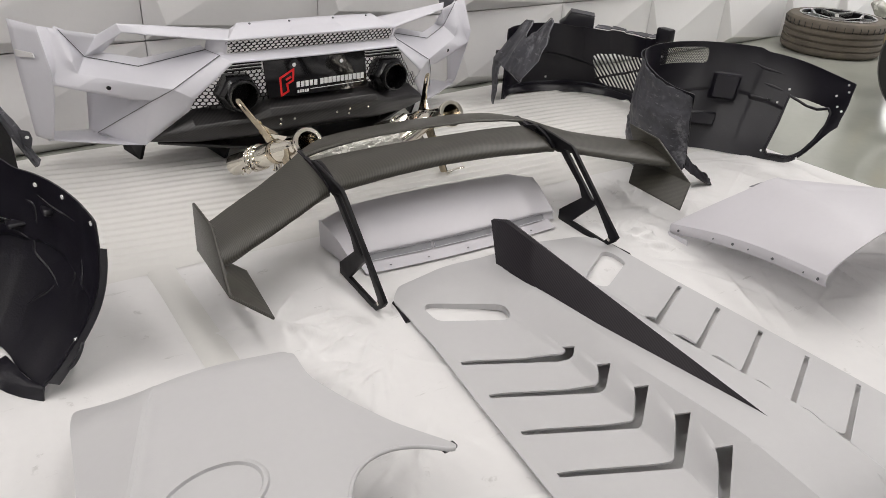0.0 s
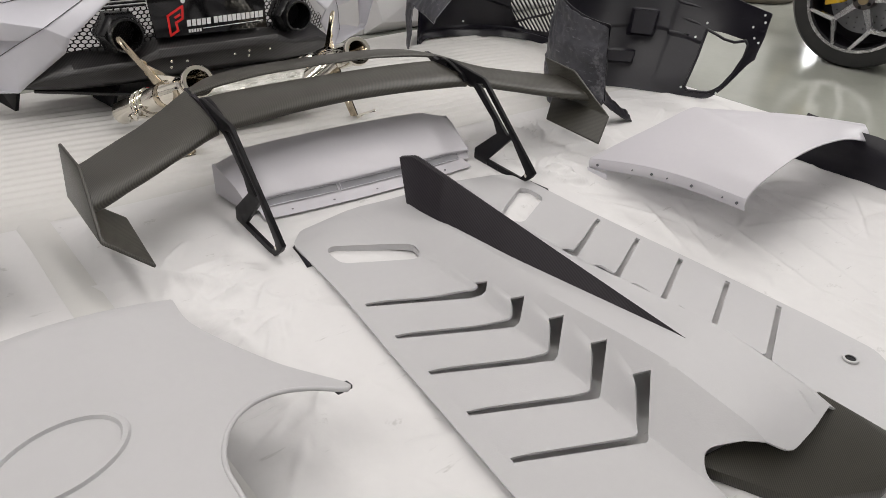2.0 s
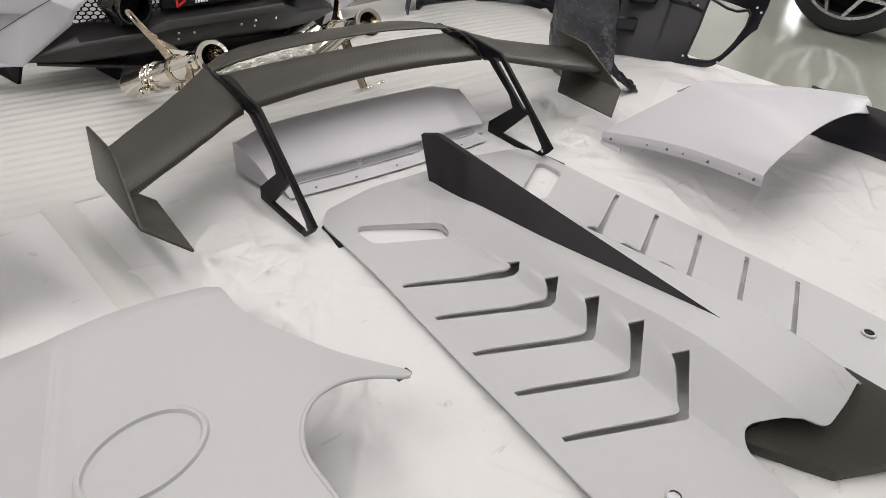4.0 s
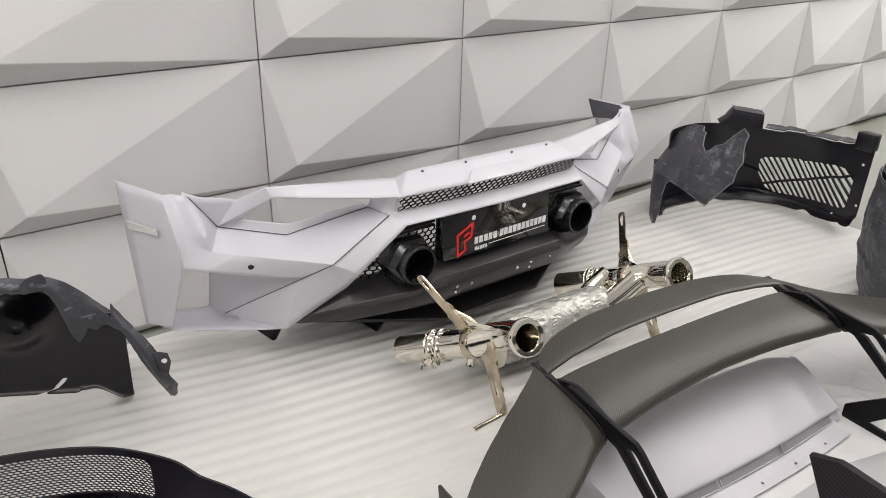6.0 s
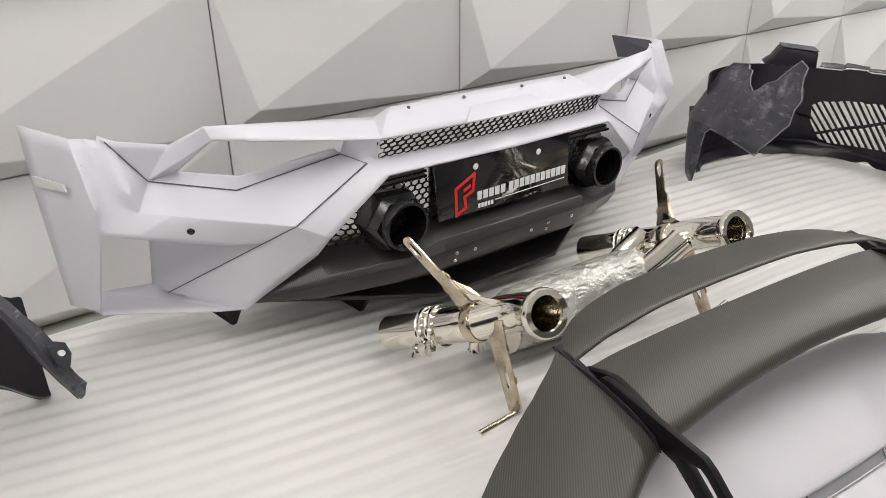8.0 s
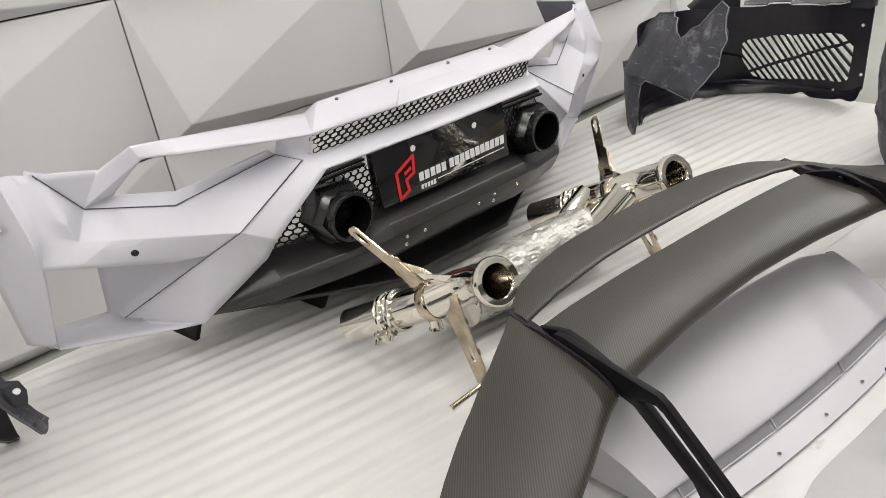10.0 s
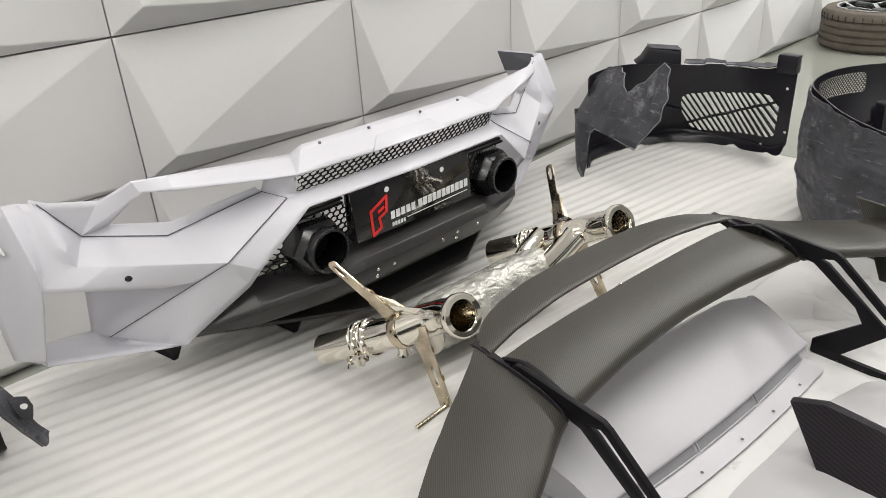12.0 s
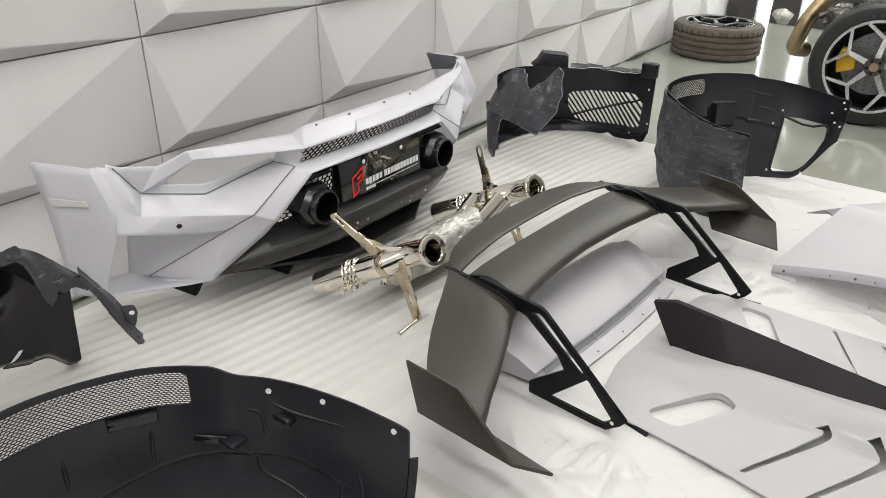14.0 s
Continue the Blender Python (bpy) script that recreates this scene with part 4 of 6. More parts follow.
def deck_pt(s, v, z):
    """s across the car from edge to edge; the rear edge is wider and bowed, the lip straighter."""
    e = 2 * s - 1
    rear = smoothstep(-0.1, 0.11, v)
    u = e * (0.405 + 0.022 * rear)
    bow = 0.03 * rear * (1 - e * e) + 0.02 * (1 - rear) * (e * e)
    fall = 1 - 0.22 * max(0, abs(e) - 0.75) / 0.25
    return (u, v + bow, max(0.012, z * fall))


bm = bmesh.new()
rows = []
for i in range(33):
    rows.append([bm.verts.new(deck_pt(i / 32, v, z)) for v, z in DPROF])
for a, b in zip(rows, rows[1:]):
    for k in range(len(a) - 1):
        bm.faces.new((a[k], a[k + 1], b[k + 1], b[k]))
bm.faces.new(rows[0])
bm.faces.new(rows[-1][::-1])
soften(bm, 0.004, 40, 2)
part("skin", bm, M_PAINT_DECK, deck, "smooth satin silver-white skin", smooth=40)
bm = bmesh.new()


def f_flange(s, t):
    x, y, z = deck_pt(0.04 + 0.92 * s, -0.104, 0.024)
    return (x, y - 0.052 * t + 0.002, 0.026 - 0.010 * t)


sheet(bm, f_flange, 30, 2)
thicken(bm, 0.003)
flange = part("flange", bm, M_PAINT_DECK, deck, "drilled mounting flange", smooth=40)
# slots are strips on the face, the openings' shade put into their grey
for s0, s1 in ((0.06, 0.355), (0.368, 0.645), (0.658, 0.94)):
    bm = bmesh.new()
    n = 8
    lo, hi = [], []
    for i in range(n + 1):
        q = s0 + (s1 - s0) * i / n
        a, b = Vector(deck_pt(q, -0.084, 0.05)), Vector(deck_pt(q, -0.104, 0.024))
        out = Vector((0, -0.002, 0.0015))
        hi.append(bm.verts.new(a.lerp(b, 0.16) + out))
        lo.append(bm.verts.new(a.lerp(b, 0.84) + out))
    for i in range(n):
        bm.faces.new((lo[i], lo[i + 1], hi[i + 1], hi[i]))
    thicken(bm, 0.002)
    slot = part("vent_slot", bm, M_DECKVENT, deck, "long vent slot under the lip, its shade painted grey")
    ring = [Vector(deck_pt(s0 + (s1 - s0) * i / n, -0.084 - 0.02 * k, 0.05 - 0.026 * k)) for k, order in ((0.14, range(n + 1)), (0.86, range(n, -1, -1))) for i in order]
    bm = bmesh.new()
    tube(bm, [p + Vector((0, -0.004, 0.003)) for p in ring + ring[:1]], 0.0018, 6)
    part("slot_rim", bm, M_PAINT_DECK, slot, "turned rim of the slot", smooth=60)
for s in (0.12, 0.3, 0.5, 0.68, 0.86):
    x, y, z = f_flange(s, 0.7)
    bm = bmesh.new()
    tube(bm, [(x, y, z + 0.003), (x, y, z + 0.0036)], 0.0036, 10)
    part("bolt_hole", bm, M_INNER, flange)
bm = bmesh.new()
prism(bm, [(-0.40, 0.1, 0.015), (-0.36, -0.02, 0.012), (-0.33, -0.02, 0.05), (-0.37, 0.1, 0.06)], (0.02, 0, 0))
part("side_seal", bm, M_BLACK, deck, "black rubber seal under the edge")

# ---- engine cover ----
cover = thing("engine_cover", "light grey primed louvred engine cover lying on the sheet", "engine cover", pose(1.345, 0.9, 0, 0, 0, -3.3))


def ramp(pts, x):
    """Straight lines between (x, y) points in falling order of x."""
    for (x0, y0), (x1, y1) in zip(pts, pts[1:]):
        if x >= x1:
            return y0 + (y1 - y0) * min(1, max(0, (x - x0) / (x1 - x0)))
    return pts[-1][1]


def spine_w(b):
    return ramp(((0.6, 0.045), (0.3, 0.07), (-0.4, 0.10), (-0.7, 0.10)), b)


def cover_z(a, b):
    a = abs(a)
    spine = ramp(((0.66, 0.03), (0.5, 0.05), (0.35, 0.08), (0.0, 0.105), (-0.4, 0.135), (-0.6, 0.118), (-0.74, 0.06)), b)
    w = spine_w(b)
    foot = 0.034 + 0.004 * smoothstep(0.2, -0.4, b)
    if a < w:
        z = spine
    elif a < w + 0.095:
        z = spine + (foot - spine) * (a - w) / 0.095
    else:
        z = foot - 0.012 * (a - w - 0.095) / 0.3
    return max(z - 0.02 * smoothstep(0.56, 0.68, b), 0.010)


LEG = ((0.020, 0.026), (0.047, 0.046), (0.066, 0.062), (0.080, 0.074), (0.086, 0.090))


def bent(p0, p1, p2):
    """Points along a lip: outer end, rounded elbow, top of the leg, with a short run-out at both ends."""
    p0, p1, p2 = Vector(p0), Vector(p1), Vector(p2)
    d0, d2 = (p0 - p1).normalized(), (p2 - p1).normalized()
    e0, e2 = p1 + d0 * 0.012, p1 + d2 * 0.010
    out = [p0 + d0 * 0.007] + [p0.lerp(e0, k / 11) for k in range(11)]
    out += [(1 - t) ** 2 * e0 + 2 * t * (1 - t) * p1 + t * t * e2 for t in [k / 5 for k in range(5)]]
    return out + [e2.lerp(p2, k / 7) for k in range(8)] + [p2 + d2 * 0.007]


# lips of the five slits on one half, as distances from the spine and places along it
NEAR_LIP, FAR_LIP = [], []
for i in range(5):
    ao, bo = 0.408 + 0.010 * i, 0.204 - 0.141 * i
    ac, bc = 0.165 + 0.01325 * i, 0.080 - 0.136 * i
    lx, ly = LEG[i]
    NEAR_LIP.append(bent((ao, bo), (ac - 0.010, bc - 0.010), (ac - lx - 0.012, bc + ly - 0.014)))
    FAR_LIP.append(bent((ao - 0.002, bo + 0.012), (ac - 0.001, bc + 0.010), (ac - lx + 0.007, bc + ly + 0.011)))
FIELD_START = [p + Vector((0, 0.105)) for p in FAR_LIP[0]]
FIELD = FIELD_START + [p for i in range(5) for p in (FAR_LIP[i][-1], NEAR_LIP[i][-1])] + NEAR_LIP[4][-2:0:-1] + [p for i in (4, 3, 2, 1, 0) for p in (NEAR_LIP[i][0], FAR_LIP[i][0])]
HOLE = [(-0.365, 0.47), (-0.345, 0.492), (-0.20, 0.405), (-0.155, 0.372), (-0.165, 0.325), (-0.19, 0.305), (-0.362, 0.40)]
OUT = [(-0.42, 0.555), (-0.36, 0.63), (-0.2, 0.665), (0.2, 0.665), (0.36, 0.63), (0.41, 0.555), (0.42, 0.30), (0.445, 0.0), (0.475, -0.45), (0.478, -0.58), (0.435, -0.645), (0.21, -0.735), (0.185, -0.665),
       (0.125, -0.640), (0.03, -0.657), (-0.062, -0.666), (-0.163, -0.556), (-0.19, -0.585), (-0.21, -0.735), (-0.43, -0.70), (-0.505, -0.60), (-0.50, -0.45), (-0.46, 0.0), (-0.43, 0.30)]


def rounded(loop, r, n=4):
    """A closed 2D loop with its corners rounded; with each point the number of its corner."""
    out = []
    m = len(loop)
    for i in range(m):
        p, c, q = Vector(loop[i - 1]), Vector(loop[i]), Vector(loop[(i + 1) % m])
        a = c + (p - c).normalized() * min(r, (p - c).length * 0.45)
        b = c + (q - c).normalized() * min(r, (q - c).length * 0.45)
        for k in range(n + 1):
            t = k / n
            out.append(((1 - t) ** 2 * a + 2 * t * (1 - t) * c + t * t * b, i))
    return out


bm = bmesh.new()
edges = []
loops = [[p for p, i in rounded(OUT, 0.02)]]
for sg in (1, -1):
    loops.append([p for p, i in rounded([(sg * a, b) for a, b in HOLE], 0.022)])
    loops.append([Vector((sg * p.x, p.y)) for p in FIELD])
for loop in loops:
    vs = [bm.verts.new((p.x, p.y, 0)) for p in loop]
    edges += [bm.edges.new((vs[i], vs[(i + 1) % len(vs)])) for i in range(len(vs))]
bmesh.ops.triangle_fill(bm, use_beauty=True, edges=edges)
for a in [sg * (0.045 + 0.025 * k) for k in range(9) for sg in (-1, 1)] + [-0.32, 0.32]:
    bmesh.ops.bisect_plane(bm, geom=bm.verts[:] + bm.edges[:] + bm.faces[:], plane_co=(a, 0, 0), plane_no=(1, 0, 0))
for b in [-0.65 + 0.06 * k for k in range(22)]:
    bmesh.ops.bisect_plane(bm, geom=bm.verts[:] + bm.edges[:] + bm.faces[:], plane_co=(0, b, 0), plane_no=(0, 1, 0))
for v in bm.verts:
    v.co.z = cover_z(v.co.x, v.co.y)
thicken(bm, 0.005)
part("louvred_skin", bm, M_PAINT_LID, cover, "light grey primed skin with chevron louvres", smooth=20)
# louvre leaves: each one rises towards the slit at its near end
for sg in (1, -1):
    for i in range(5):
        back, front = (FIELD_START if i == 0 else NEAR_LIP[i - 1]), FAR_LIP[i]
        n = len(front)
        run = [0.0]
        for p, q in zip(front, front[1:]):
            run.append(run[-1] + (q - p).length)
        bm = bmesh.new()
        grid = []
        for k in range(11):
            t = k / 10
            row = []
            for c in range(n):
                p = back[c].lerp(front[c], t)
                lift = (0.005 + 0.011 * smoothstep(run[-1] - 0.16, run[-1] - 0.05, run[c])) * smoothstep(0.0, 0.05, run[c]) * smoothstep(0.0, 0.035, run[-1] - run[c])
                row.append(bm.verts.new((sg * p.x, p.y, cover_z(p.x, p.y) + lift * t**1.6)))
            grid.append(row)
        for a, b in zip(grid, grid[1:]):
            for c in range(n - 1):
                bm.faces.new((a[c], a[c + 1], b[c + 1], b[c]))
        for c in (0, n - 2):
            near = [bm.verts.new((sg * NEAR_LIP[i][q].x, NEAR_LIP[i][q].y, cover_z(*NEAR_LIP[i][q]))) for q in (c, c + 1)]
            bm.faces.new((grid[-1][c], grid[-1][c + 1], near[1], near[0]))
        thicken(bm, 0.005)
        part("louvre", bm, M_PAINT_LID, cover, "light grey louvre leaf with a raised lip", smooth=30)
for sg in (1, -1):
    bm = bmesh.new()
    pts = [(sg * p.x, p.y) for p, i in rounded(HOLE, 0.022)]
    for (a0, b0), (a1, b1) in zip(pts, pts[1:] + pts[:1]):
        z0, z1 = cover_z(a0, b0) - 0.004, cover_z(a1, b1) - 0.004
        face(bm, [(a0, b0, z0), (a1, b1, z1), (a1, b1, z1 - 0.016), (a0, b0, z0 - 0.016)])
    part("opening_rim", bm, M_PAINT_LID, cover, "turned-down rim of the rear opening")
    bm = bmesh.new()
    prism(bm, [(sg * 0.425, 0.565, 0.0), (sg * 0.445, 0.45, 0.0), (sg * 0.428, 0.45, 0.02), (sg * 0.41, 0.56, 0.022)], (sg * -0.02, 0, 0))
    part("edge_seal", bm, M_BLACK, cover, "black rubber edge seal")
# shark fin on the spine
bm = bmesh.new()
ring = []
for k in range(33):
    q = k / 32
    top_b, low_b = 0.656 - 1.046 * q, 0.566 - 0.956 * q
    top = 0.151 + 0.027 * min(1, q / 0.065) if q < 0.065 else 0.178 - 0.045 * (q - 0.065) / 0.935
    w = ramp(((0.57, 0.042), (0.37, 0.066), (0.1, 0.055), (-0.39, 0.004)), low_b)
    e = 0.009 * (1 - q) + 0.0015
    zb = max(0.024, cover_z(w, low_b) - 0.008)
    ring.append([bm.verts.new(p) for p in ((-w, low_b, zb), (-e, top_b, top - 0.004), (0, top_b, top), (e, top_b, top - 0.004), (w, low_b, zb))])
for a, b in zip(ring, ring[1:]):
    for i in range(4):
        bm.faces.new((a[i], a[i + 1], b[i + 1], b[i]))
bm.faces.new(ring[0])
bm.faces.new(ring[-1][::-1])
part("shark_fin", bm, M_CARBON_DK, cover, "dark matte carbon shark fin along the spine", smooth=35)
bm = bmesh.new()
prism(bm, [(-0.18, -0.545, 0.034), (0.0, -0.60, 0.085), (0.15, -0.60, 0.085), (0.20, -0.73, 0.05), (0.18, -0.79, 0.045), (0.05, -0.795, 0.045), (-0.09, -0.72, 0.034)], (0, 0, -0.028))
soften(bm, 0.006, 30, 2)
part("scoop", bm, M_CARBON, cover, "olive-grey carbon air scoop under the nose", smooth=35)
for a, b in ((0.385, -0.565), (-0.385, -0.565)):
    bm = bmesh.new()
    lathe(bm, [(0.013, 0), (0.018, 0.001), (0.017, 0.004), (0.012, 0.004)], 20)
    for v in bm.verts:
        v.co += Vector((a, b, cover_z(a, b) + 0.0015))
    bung = part("bung", bm, M_PAINT_LID, cover, smooth=40)
    bm = bmesh.new()
    tube(bm, [(a, b, cover_z(a, b) + 0.001), (a, b, cover_z(a, b) + 0.003)], 0.012, 16)
    part("bung_hole", bm, M_GLOSS, bung, "dark bung hole")

# ---- quarter panel with fuel flap ring ----
quarter = thing("quarter_panel", "light grey primed car quarter panel lying on the sheet", "fender", pose(0, 0, 0))


def quarter_z(x, y):
    xc = 0.218 + 0.41 * (y - 1.228)
    z = 0.19 - 0.10 * smoothstep(1.2, 1.42, y)
    z -= max(0.15, 0.18 + 0.6 * (y - 0.79)) * max(0, x - 0.27) ** 2
    z -= (0.10 + 0.28 * smoothstep(1.36, 1.10, y)) * max(0, xc - x)
    z -= 0.005 * smoothstep(1.30, 1.18, y) * math.exp(-(((x - xc - 0.006) / (0.008 if x < xc + 0.006 else 0.022)) ** 2))
    return max(z, 0.02)


QO = [(0.088, 1.397), (0.225, 1.262), (0.35, 1.305), (0.47, 1.348), (0.590, 1.400), (0.552, 1.30), (0.532, 1.20), (0.526, 1.13), (0.558, 1.03), (0.606, 0.916), (0.684, 0.797), (0.665, 0.783), (0.62, 0.822), (0.56, 0.845), (0.50, 0.838), (0.45, 0.805), (0.41, 0.74),
      (0.39, 0.45), (0.40, 0.25), (0.2, 0.1), (-0.05, 0.1), (-0.02, 0.6), (0.03, 1.0)]
bm = bmesh.new()
QOS = [tuple(p) for p, i in rounded(QO, 0.035)]
holed(bm, [(x, y, 0) for x, y in QOS], [])
for k in [q - 5 for q in range(1, 22)] + [-0.3, 0.15, 0.3, 0.5, 0.75, 1.5]:
    bmesh.ops.bisect_plane(bm, geom=bm.verts[:] + bm.edges[:] + bm.faces[:], plane_co=(0.218 + 0.028 * k, 1.228, 0), plane_no=(1, -0.41, 0))
for k in range(1, 44):
    bmesh.ops.bisect_plane(bm, geom=bm.verts[:] + bm.edges[:] + bm.faces[:], plane_co=(0, 0.1 + 0.03 * k, 0), plane_no=(0, 1, 0))
for v in bm.verts:
    v.co.z = quarter_z(v.co.x, v.co.y)
bmesh.ops.recalc_face_normals(bm, faces=bm.faces)
if sum(f.normal.z for f in bm.faces) < 0:
    bmesh.ops.reverse_faces(bm, faces=bm.faces)
bmesh.ops.solidify(bm, geom=bm.faces[:], thickness=0.004)
part("skin", bm, M_PAINT_LID, quarter, "smooth primed outer skin with a pressed crease", smooth=15)
bm = bmesh.new()
lip = [p for p in QOS if 0.38 < p[0] < 0.69 and 0.30 < p[1] < 0.87 and p[1] < 0.786 + 2.0 * max(0.0, 0.675 - p[0])]
tube(bm, [(x, y, quarter_z(x, y) - 0.001) for x, y in lip], 0.0045, 8)
part("arch_lip", bm, M_PAINT_LID, quarter, "rolled lip of the wheel arch", smooth=60)
bm = bmesh.new()
ringv = []
for k in range(40):
    a = 2 * math.pi * k / 40
    row = []
    for r, h in ((1.10, -0.006), (1.03, 0.006), (0.95, 0.006), (0.88, -0.006)):
        x, y = 0.225 + r * (0.10 * math.cos(a) + 0.02 * math.sin(a)), 0.888 + r * (0.072 * math.sin(a))
        row.append(bm.verts.new((x, y, quarter_z(x, y) + h)))
    ringv.append(row)
for k in range(40):
    a, b = ringv[k], ringv[(k + 1) % 40]
    for i in range(3):
        bm.faces.new((a[i], a[i + 1], b[i + 1], b[i]))
part("filler_rim", bm, M_PAINT_LID, quarter, "raised oval rim round the filler recess", smooth=60)
bm = bmesh.new()
prism(bm, [(0.685, 0.80, 0.152), (0.655, 0.80, 0.152), (0.65, 0.81, 0.158), (0.68, 0.81, 0.158)], (0, 0, -0.008))
tube(bm, [(0.675, 0.805, 0.158), (0.675, 0.805, 0.14)], 0.004, 10)
part("arch_clip", bm, M_BLACK, quarter, "black clips under the arch edge")

# ---- front fender ----
fender = thing("front_fender", "silver-white primed front fender resting on the sheet", "fender", pose(0, 0, 0))


FAR = [(2.048, 1.363, 0.05), (2.16, 1.315, 0.106), (2.28, 1.262, 0.162), (2.378, 1.217, 0.208), (2.42, 1.185, 0.207), (2.55, 1.08, 0.203), (2.70, 0.965, 0.195), (2.88, 0.83, 0.17)]
NEAR = [(1.966, 0.764, 0.169), (2.004, 0.76, 0.199), (2.06, 0.755, 0.222), (2.12, 0.75, 0.24), (2.22, 0.755, 0.245), (2.40, 0.765, 0.232), (2.62, 0.775, 0.195), (2.85, 0.78, 0.13)]


def fender_pt(s, t):
    """s along the car from the drilled edge, t from the wheel arch across to the low edge."""
    a, b = spline(NEAR, s), spline(FAR, s)
    return tuple(a.lerp(b, t) + Vector((0, 0, 0.022 * math.sin(math.pi * t) * (1 - 0.4 * s) + 0.004 * smoothstep(0.74, 0.80, t) * smoothstep(0.15, 0.5, s))))


bm = bmesh.new()
sheet(bm, fender_pt, 40, 26)
thicken(bm, 0.004)
part("skin", bm, M_PAINT_DECK, fender, "smooth primed outer skin", smooth=40)
bm = bmesh.new()
sheet(bm, lambda s, t: tuple(Vector(fender_pt(0, s)) + Vector((-0.006 * t * (1 - t) * 4 + 0.006 * t, -0.004, -0.036 * t))), 14, 4)
thicken(bm, 0.003)
fl = part("flange", bm, M_PAINT_DECK, fender, "drilled folded flange", smooth=40)
for s in (0.04, 0.12, 0.3, 0.45, 0.55, 0.68, 0.93):
    p = Vector(fender_pt(0, s)) + Vector((-0.004, -0.004, -0.018))
    bm = bmesh.new()
    tube(bm, [p + Vector((-0.006, 0, -0.001)), p + Vector((0.002, 0, 0.001))], 0.0042 if s in (0.3, 0.93, 0.04, 0.55) else 0.0022, 10)
    part("bolt_hole", bm, M_INNER, fl)
bm = bmesh.new()
prism(bm, [(2.036, 1.36, 0.022), (2.028, 1.27, 0.03), (2.022, 1.262, 0.006), (2.024, 1.29, 0.0), (2.03, 1.34, 0.006)], (0.004, 0, 0))
part("tab", bm, M_PAINT_DECK, fender, "small mounting tab")
bm = bmesh.new()
sheet(bm, lambda s, t: (2.78 + 0.03 * t + 0.006 * math.sin(7 * t), 1.0 - 0.5 * s, 0.004 + t * (0.17 - 0.02 * s) + 0.004 * noise.noise((9 * s, 5 * t, 2))), 24, 12)
thicken(bm, 0.004)
part("inner_shield", bm, M_BLACK, fender, "black inner shield under the arch", smooth=50)
bm = bmesh.new()
prism(bm, [(2.38, 1.22, 0.203), (2.43, 1.29, 0.155), (2.485, 1.355, 0.104), (2.40, 1.27, 0.158), (2.33, 1.242, 0.180)], (0, 0, -0.004))
part("rear_tab", bm, M_DECKVENT, fender, "grey corner tab")

# ---- wheel arch liners ----


def liner(parent, top, bottom, low, high, keep=None, ns=60, nt=22, tuck=2.6, ribs=0.006, seed=0.0, label="", bulge=0.0):
    """A standing plastic shell between an upper and a lower plan line; tuck: how sharply it turns in at the foot."""
    bm = bmesh.new()

    def f(s, t):
        k = 1 - (1 - t) ** tuck
        p = spline(bottom, s).lerp(spline(top, s), k)
        q = spline(top, min(1, s + 0.01)) - spline(top, max(0, s - 0.01))
        nrm = Vector((q.y, -q.x, 0)).normalized()
        z = low(s) + t * (high(s) - low(s))
        step = 0.010 * (smoothstep(0.44, 0.47, t + 0.1 * math.sin(7 * s + seed)) - 0.5) * smoothstep(0.02, 0.1, s) * smoothstep(0.98, 0.9, s)
        swell = bulge * math.sin(math.pi * min(1, 1.15 * t)) * smoothstep(0.52, 0.36, s) * smoothstep(-0.04, 0.16, s)
        return p - nrm * swell + nrm * (ribs * noise.noise((s * 7 + seed, t * 3, seed)) + step) + Vector((0, 0, z))

    sheet(bm, f, ns, nt, keep)
    thicken(bm, 0.004)
    return part("shell", bm, [M_BLACK], parent, label, smooth=45), f


def scuffed_back(ob, f, parent, s0, s1, t0, t1, off, cut=None, label="scuffed grey outer face"):
    bm = bmesh.new()

    def g(s, t):
        ss, tt = s0 + (s1 - s0) * s, t0 + (t1 - t0) * t
        p = Vector(f(ss, tt))
        q = Vector(f(min(1, ss + 0.01), tt)) - Vector(f(max(0, ss - 0.01), tt))
        nrm = Vector((q.y, -q.x, 0)).normalized()
        return p + nrm * (off + 0.008 * noise.noise((s * 7, t * 7, off * 50)) + 0.003 * noise.noise((s * 22, t * 22, 1)))

    sheet(bm, g, 90, 90, cut)
    thicken(bm, 0.003)
    return part("outer_face", bm, M_SCUFF_LIT, parent, label, smooth=50)


def on_face(f, s, t, d):
    p = Vector(f(s, t))
    q = Vector(f(min(1, s + 0.01), t)) - Vector(f(max(0, s - 0.01), t))
    return p + Vector((q.y, -q.x, 0)).normalized() * d


# liner beside the end plate
liner_a = thing("wheel_arch_liner", "black plastic wheel arch liner with scuffed grey back on the sheet", "liner", group="wheel arch liners")
PA = [(2.386, 1.613, 0), (2.40, 1.78, 0), (2.47, 1.94, 0), (2.63, 2.07, 0), (2.86, 2.09, 0), (3.06, 1.98, 0), (3.155, 1.81, 0), (3.20, 1.6, 0), (3.145, 1.385, 0)]
PA0 = [(2.41, 1.60, 0), (2.41, 1.76, 0), (2.47, 1.92, 0), (2.60, 2.0, 0), (2.74, 1.98, 0), (2.86, 1.88, 0), (2.95, 1.75, 0), (3.05, 1.59, 0), (3.13, 1.40, 0)]


def la_low(s):
    return 0.012 + 0.10 * smoothstep(0.06, 0.0, s) + 0.205 * smoothstep(0.89, 1.0, s) ** 1.15


def la_high(s):
    return 0.405 + 0.055 * smoothstep(0.05, 0.35, s) - 0.014 * smoothstep(0.735, 0.75, s) - 0.035 * smoothstep(0.75, 1.0, s)


